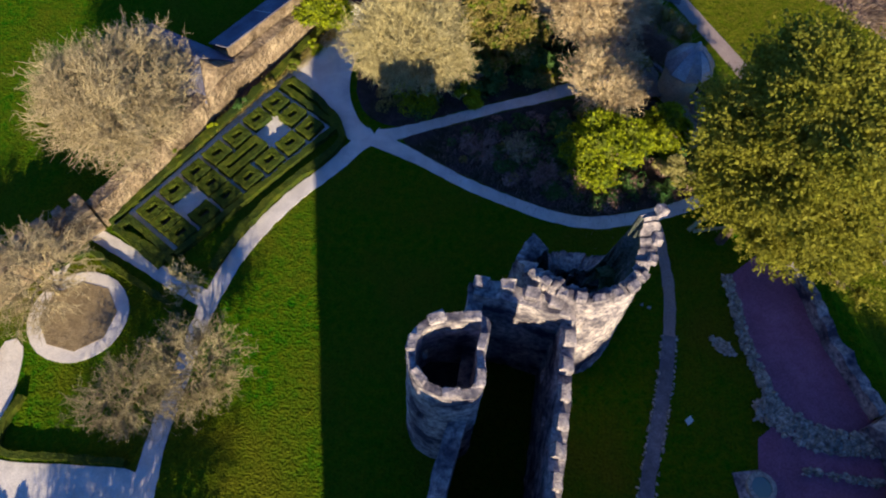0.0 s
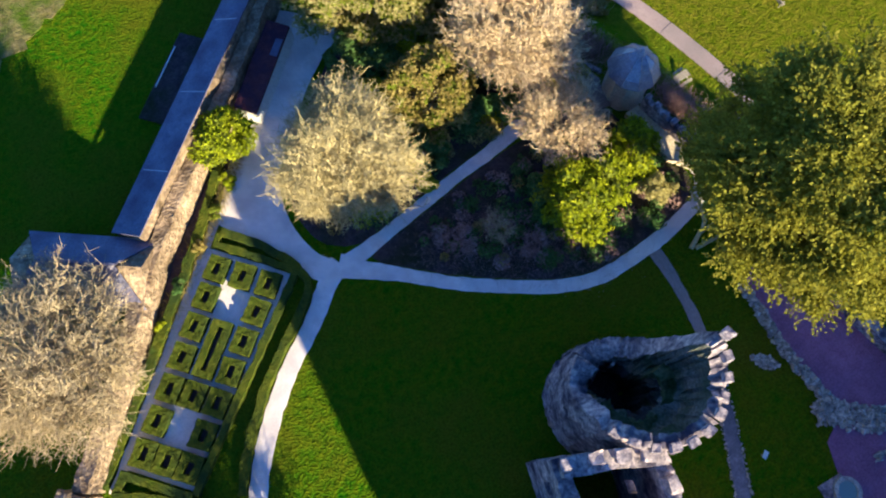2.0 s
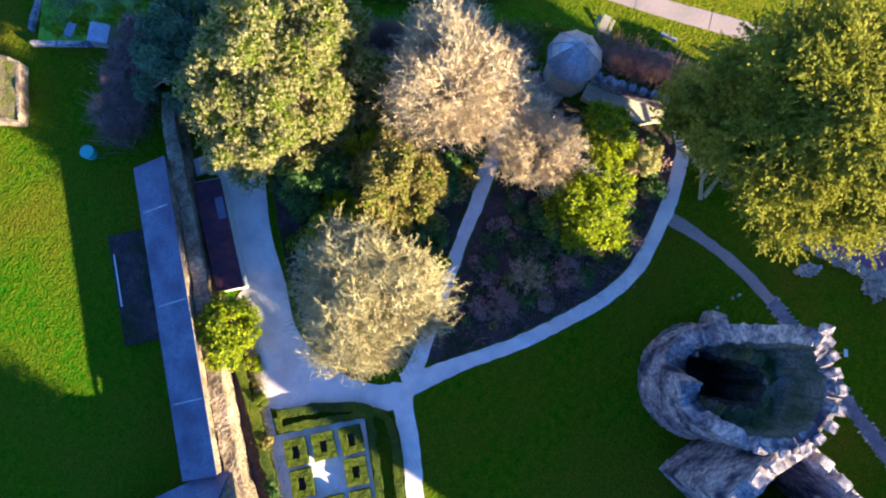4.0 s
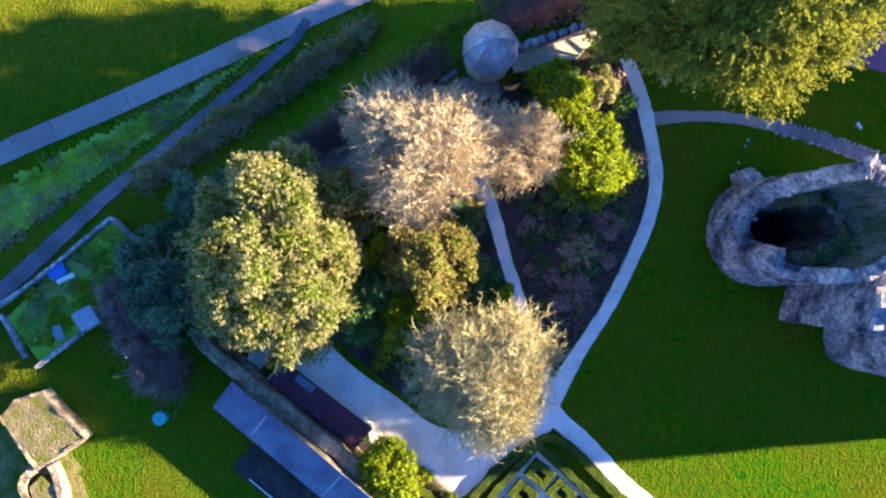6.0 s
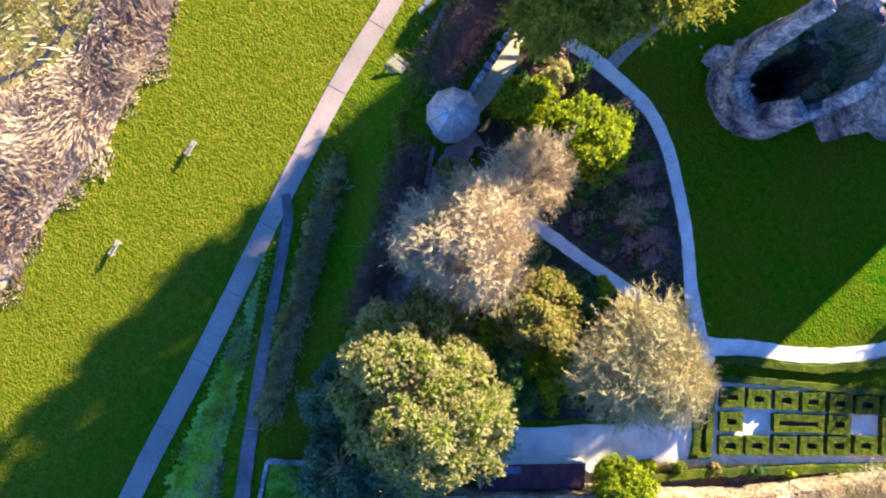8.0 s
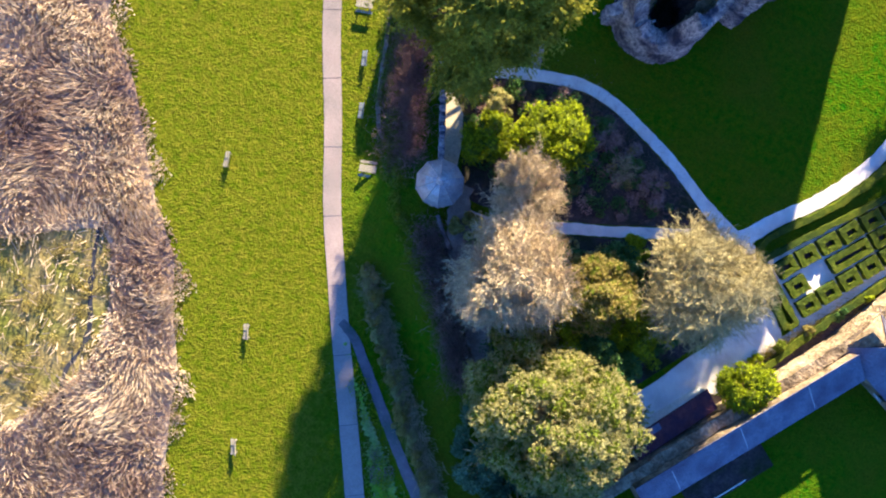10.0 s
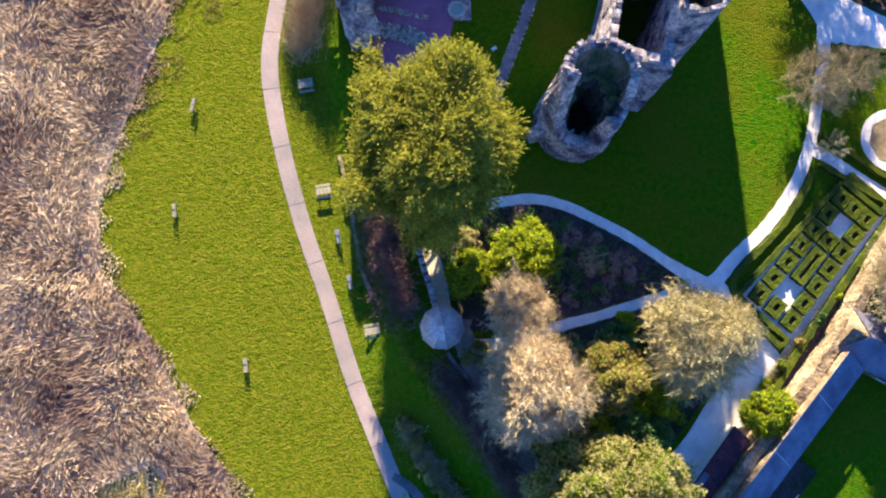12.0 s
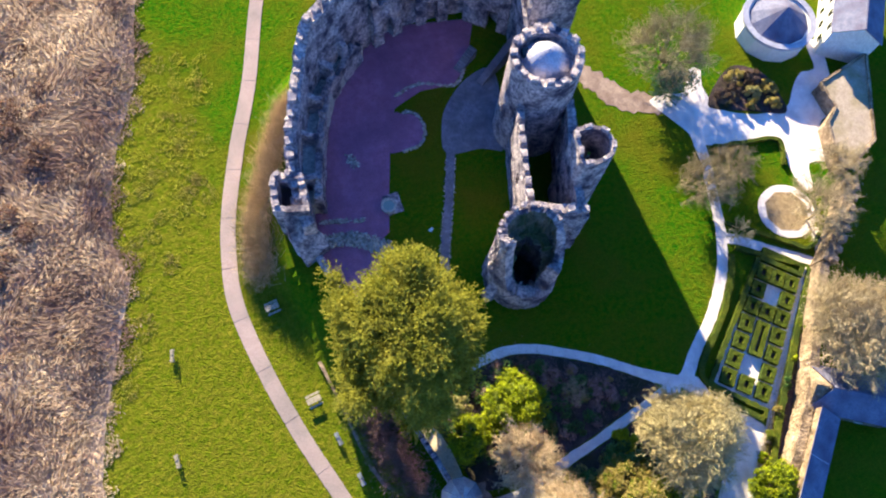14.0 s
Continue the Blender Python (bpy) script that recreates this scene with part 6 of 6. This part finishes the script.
ground_cover("plot_weeds", "grey-green weeds over the allotment", PLOT, 90, 0.7, 0.4, 10000, 0.11, L_WEED, 67)
ground_cover("plot_weeds", "bright green weeds over the allotment", PLOT, 30, 0.6, 0.4, 4000, 0.10, L_BRIGHT, 72)
STRIP = [(27.5, 67.6), (18.8, 76.4), (12.4, 83.2), (4.0, 92.0), (-2.0, 99.0), (6.8, 99.5), (14.6, 87.0), (21.4, 75.4), (27.8, 66.6)]
vv, vi, vf = [], {}, []
vx, vy = np.arange(-2, 30, 0.4), np.arange(65, 101, 0.4)


def in_outline(x, y, pts):
    odd = False
    for (x0, y0), (x1, y1) in zip(pts, pts[1:] + pts[:1]):
        if (y0 > y) != (y1 > y) and x < (x1 - x0) * (y - y0) / (y1 - y0) + x0:
            odd = not odd
    return odd


for i, x in enumerate(vx):
    for j, y in enumerate(vy):
        if in_outline(x + 0.5 * noise.noise(Vector((x, y, 0)) * 0.6), y, STRIP):
            for di, dj in ((0, 0), (1, 0), (1, 1), (0, 1)):
                if (i + di, j + dj) not in vi:
                    a, b = x + di * 0.4, y + dj * 0.4
                    vi[i + di, j + dj] = len(vv)
                    vv.append((a, b, ground_z(a, b) + 0.05 + 0.08 * noise.noise(Vector((a, b, 2)))))
            vf.append([vi[i + di, j + dj] for di, dj in ((0, 0), (1, 0), (1, 1), (0, 1))])
tagged(place("verge", mesh("verge", vv, vf), VERGE), "rough weedy grass verge beside the river path", "grass", kind="structure")
ground_cover("verge_weeds", "rough green weeds on the verge", STRIP, 100, 1.0, 0.15, 7000, 0.12, L_WEED, 68)
ground_cover("verge_weeds", "bright green weeds on the verge", STRIP, 110, 1.1, 0.2, 9000, 0.11, L_BRIGHT, 71)
ground_cover("verge_dead_weeds", "purple-brown dead weeds on the verge", STRIP, 24, 1.2, 0.3, 3500, 0.11, L_PURPLE, 74)
thicket("verge_bramble", "grey-tan dead bramble on the verge", along([(26.0, 69.5), (19.0, 78.5), (10.0, 88.0), (4.0, 96.0)], 2.2), 1500, 0.35, 0.7, BARK_GREY, 69, ground_z, 0.016)
ground_cover("bank_plants", "green undergrowth on the bank", [(36.4, 30.0), (33.8, 37.0), (30.0, 46.0), (27.4, 52.0), (20.0, 57.4), (21.6, 59.0), (29.0, 52.6), (32.6, 45.6), (36.0, 38.5), (38.6, 30.5)], 110, 0.8, 0.6, 13000, 0.12, L_OLIVE, 70)
TUSSOCK = mat("tussock_grass", (0.36, 0.39, 0.03), (0.56, 0.56, 0.09), 0.7, 0.95, 0.0, 6, (0.34, 0.29, 0.10), 0.3, island=0.25, trans=0.4, spec=0.0)
TUSSOCKS = [(49.5, -24.0), (62.0, -24.0), (66.5, -4.0), (64.0, 10.0), (67.5, 24.0), (64.5, 30.0), (61.0, 20.0), (55.5, 10.0), (50.5, 0.0)]
ground_cover("meadow_tussocks", "rough yellow-green tussock grass at the meadow's edge", TUSSOCKS, 200, 1.0, 0.12, 16000, 0.10, TUSSOCK, 76)
BRACKEN = mat("dead_bracken", (0.17, 0.10, 0.075), (0.32, 0.205, 0.16), 0.6, 0.95, 0.0, 6, None, island=0.3, trans=0.3, spec=0.0)
ground_cover("dead_bracken", "patches of dark brown dead bracken among the reeds", [(73.0, -30.0), (73.5, -8.0), (76.0, 6.0), (84.0, 14.0), (100.0, 10.0), (100.0, -30.0)], 130, 1.5, 1.3, 26000, 0.22, BRACKEN, 78)
hl = curve_points([(29.0, 58.8, 0), (25.9, 63.2, 0), (21.8, 68.2, 0), (17.2, 73.4, 0), (12.4, 78.4, 0)], 1.7)
for i, q in enumerate(hl):
    hr = 0.75 + 0.4 * abs(math.sin(i * 2.3))
    leafy_tree("hedge_shrub", ("rounded tan-brown hedge shrub beside the dark path", "rounded olive hedge shrub beside the dark path", "olive-green hedge shrub beside the dark path")[i % 3], (q.x + 0.4 * math.sin(i * 5.1), q.y, ground_z(q.x, q.y)), 1.6 + 0.9 * abs(math.cos(i * 1.7)), hr, hr * 1.15, (L_BROWN, L_OAK, L_BROWN)[i % 3], 200 + i, 16, 2600, 0.11, 0.2, 0.08, 0, "shrub")
for i, (x, y, hh, rx) in enumerate(((1.7, 78.0, 3.6, 2.9), (-1.2, 76.8, 3.4, 3.0), (-4.2, 75.4, 3.0, 2.6))):
    bare_tree("tangled leafless purple-grey shrub beside the plot", (x, y, 0), hh, rx, L_PURPLE, 230 + i, 11, 5000, 0.07, 0.4, 0.02, "shrub")


# dry reeds over the marsh
def reed_field(rnd, n):
    y = rnd.uniform(-60, 118, n)
    x = np.interp(y, RY, RX) + 46 * rnd.rand(n) ** 1.25 - 0.7 + 1.3 * np.sin(y * 0.9) * np.cos(y * 0.37) + rnd.normal(0, 0.5, n)
    return np.column_stack([x, y])


MARSH = [(66.9, 71.7), (59.0, 67.3), (55.9, 67.0), (53.4, 72.0), (52.4, 75.5), (52.0, 78.5), (53.6, 83.0), (56.3, 88.0), (66.0, 97.0), (78.0, 96.0), (80.0, 78.0)]
slab("marsh_meadow", MARSH, LOW + 0.12, mat("marsh_turf", (0.22, 0.17, 0.07), (0.34, 0.27, 0.13), 0.7, 1.0, 0.8, 5, (0.16, 0.17, 0.04), 0.3, 0.2, spec=0.0), "olive-tan tussocky marsh turf", "marsh", smooth=1.2, wob=0.5)
ground_cover("marsh_tussocks", "low olive tussocks on the marsh turf", MARSH, 160, 0.7, 0.5, 12000, 0.10, L_BROWN, 73)
ribbon("creek", [(57.2, 66.2), (55.5, 72.0), (53.4, 77.7), (54.0, 82.3), (51.9, 87.0)], [0.4, 0.5, 0.6, 0.5, 0.4], LOW + 0.135, plain("creek_mud", (0.05, 0.05, 0.06), 0.25), "narrow dark creek through the marsh", "creek", wob=0.15)


def in_marsh(x, y):
    odd = np.zeros(len(x), bool)
    for (x0, y0), (x1, y1) in zip(MARSH, MARSH[1:] + MARSH[:1]):
        odd ^= ((y0 > y) != (y1 > y)) & (x < (x1 - x0) * (y - y0) / (y1 - y0 + 1e-9) + x0)
    return odd


rnd = np.random.RandomState(77)
xy = reed_field(rnd, 190000)
xy = xy[~in_marsh(xy[:, 0], xy[:, 1]) | (rnd.rand(len(xy)) < 0.08)]
h = rnd.uniform(0.45, 1.25, len(xy)) * np.clip(0.3 + (xy[:, 0] - np.interp(xy[:, 1], RY, RX)) / 5, 0.3, 1.0)
lean = np.array([[noise.noise(Vector((a * 0.16, b * 0.16, 1))), noise.noise(Vector((a * 0.16, b * 0.16, 9)))] for a, b in xy]) * 2.0 + rnd.normal(0, 0.45, (len(xy), 2))
foot = np.column_stack([xy, np.full(len(xy), LOW)])
top = np.column_stack([xy + lean * h[:, None], LOW + h])
side = rnd.normal(0, 1, (len(xy), 3)) * [1, 1, 0.3]
side *= 0.075 / np.linalg.norm(side, axis=1, keepdims=True)
V = np.stack([foot - side, foot + side, top + side * 0.5, top - side * 0.5], 1).reshape(-1, 3)
tagged(place("reed_bed", mesh("reed_bed", V, np.arange(len(V)).reshape(-1, 4)), REED), "wide bed of dry tan reeds flattened by wind", "reeds", kind="stuff")


for i, (x, y, h, rr_, m) in enumerate(((-26.2, 33.6, 1.2, 0.8, L_BROWN), (-23.8, 36.6, 1.5, 0.9, L_OLIVE), (-21.0, 40.2, 1.1, 0.7, L_BRIGHT), (-18.8, 43.0, 1.4, 0.9, L_DARK), (-16.6, 46.0, 1.3, 0.8, L_BROWN), (-14.4, 48.8, 1.2, 0.8, L_OLIVE), (-12.6, 51.2, 1.6, 0.9, L_BRIGHT))):
    leafy_tree("border_shrub", "small rounded shrub in the wall bed", (x, y, 0), h, rr_, rr_, m, 300 + i, 12, 1500, 0.10, 0.2, 0.06, 0, "shrub")

# pale dead limb on the lawn under the yew
dl = thing("dead_limb", "pale forked dead limb at the edge of the yew", "branch")
rl = np.random.RandomState(5)
for i, pts in enumerate(([(24.2, 31.3, 0.15), (25.8, 32.6, 0.7), (27.2, 34.2, 1.1), (28.0, 35.8, 1.4)], [(25.6, 32.4, 0.6), (27.2, 32.6, 1.0), (29.2, 33.2, 1.3)], [(24.6, 31.2, 0.2), (26.6, 31.4, 0.6), (29.2, 31.6, 1.0)], [(26.2, 33.0, 0.8), (26.4, 34.6, 1.2), (26.0, 36.0, 1.4)])):
    segs = [(*p, *q, 0.22 - 0.05 * k, 0.17 - 0.05 * k) for k, (p, q) in enumerate(zip(pts, pts[1:]))]
    for _ in range(8):
        k = rl.randint(len(pts) - 1)
        f = rl.rand()
        p = [u * (1 - f) + v * f for u, v in zip(pts[k], pts[k + 1])]
        segs.append((*p, p[0] + rl.normal(0, 0.5), p[1] + rl.normal(0, 0.5), p[2] + rl.rand() * 0.5, 0.05, 0.015))
    place("limb", mesh("limb", *tubes(segs, 6)), BARK, dl)
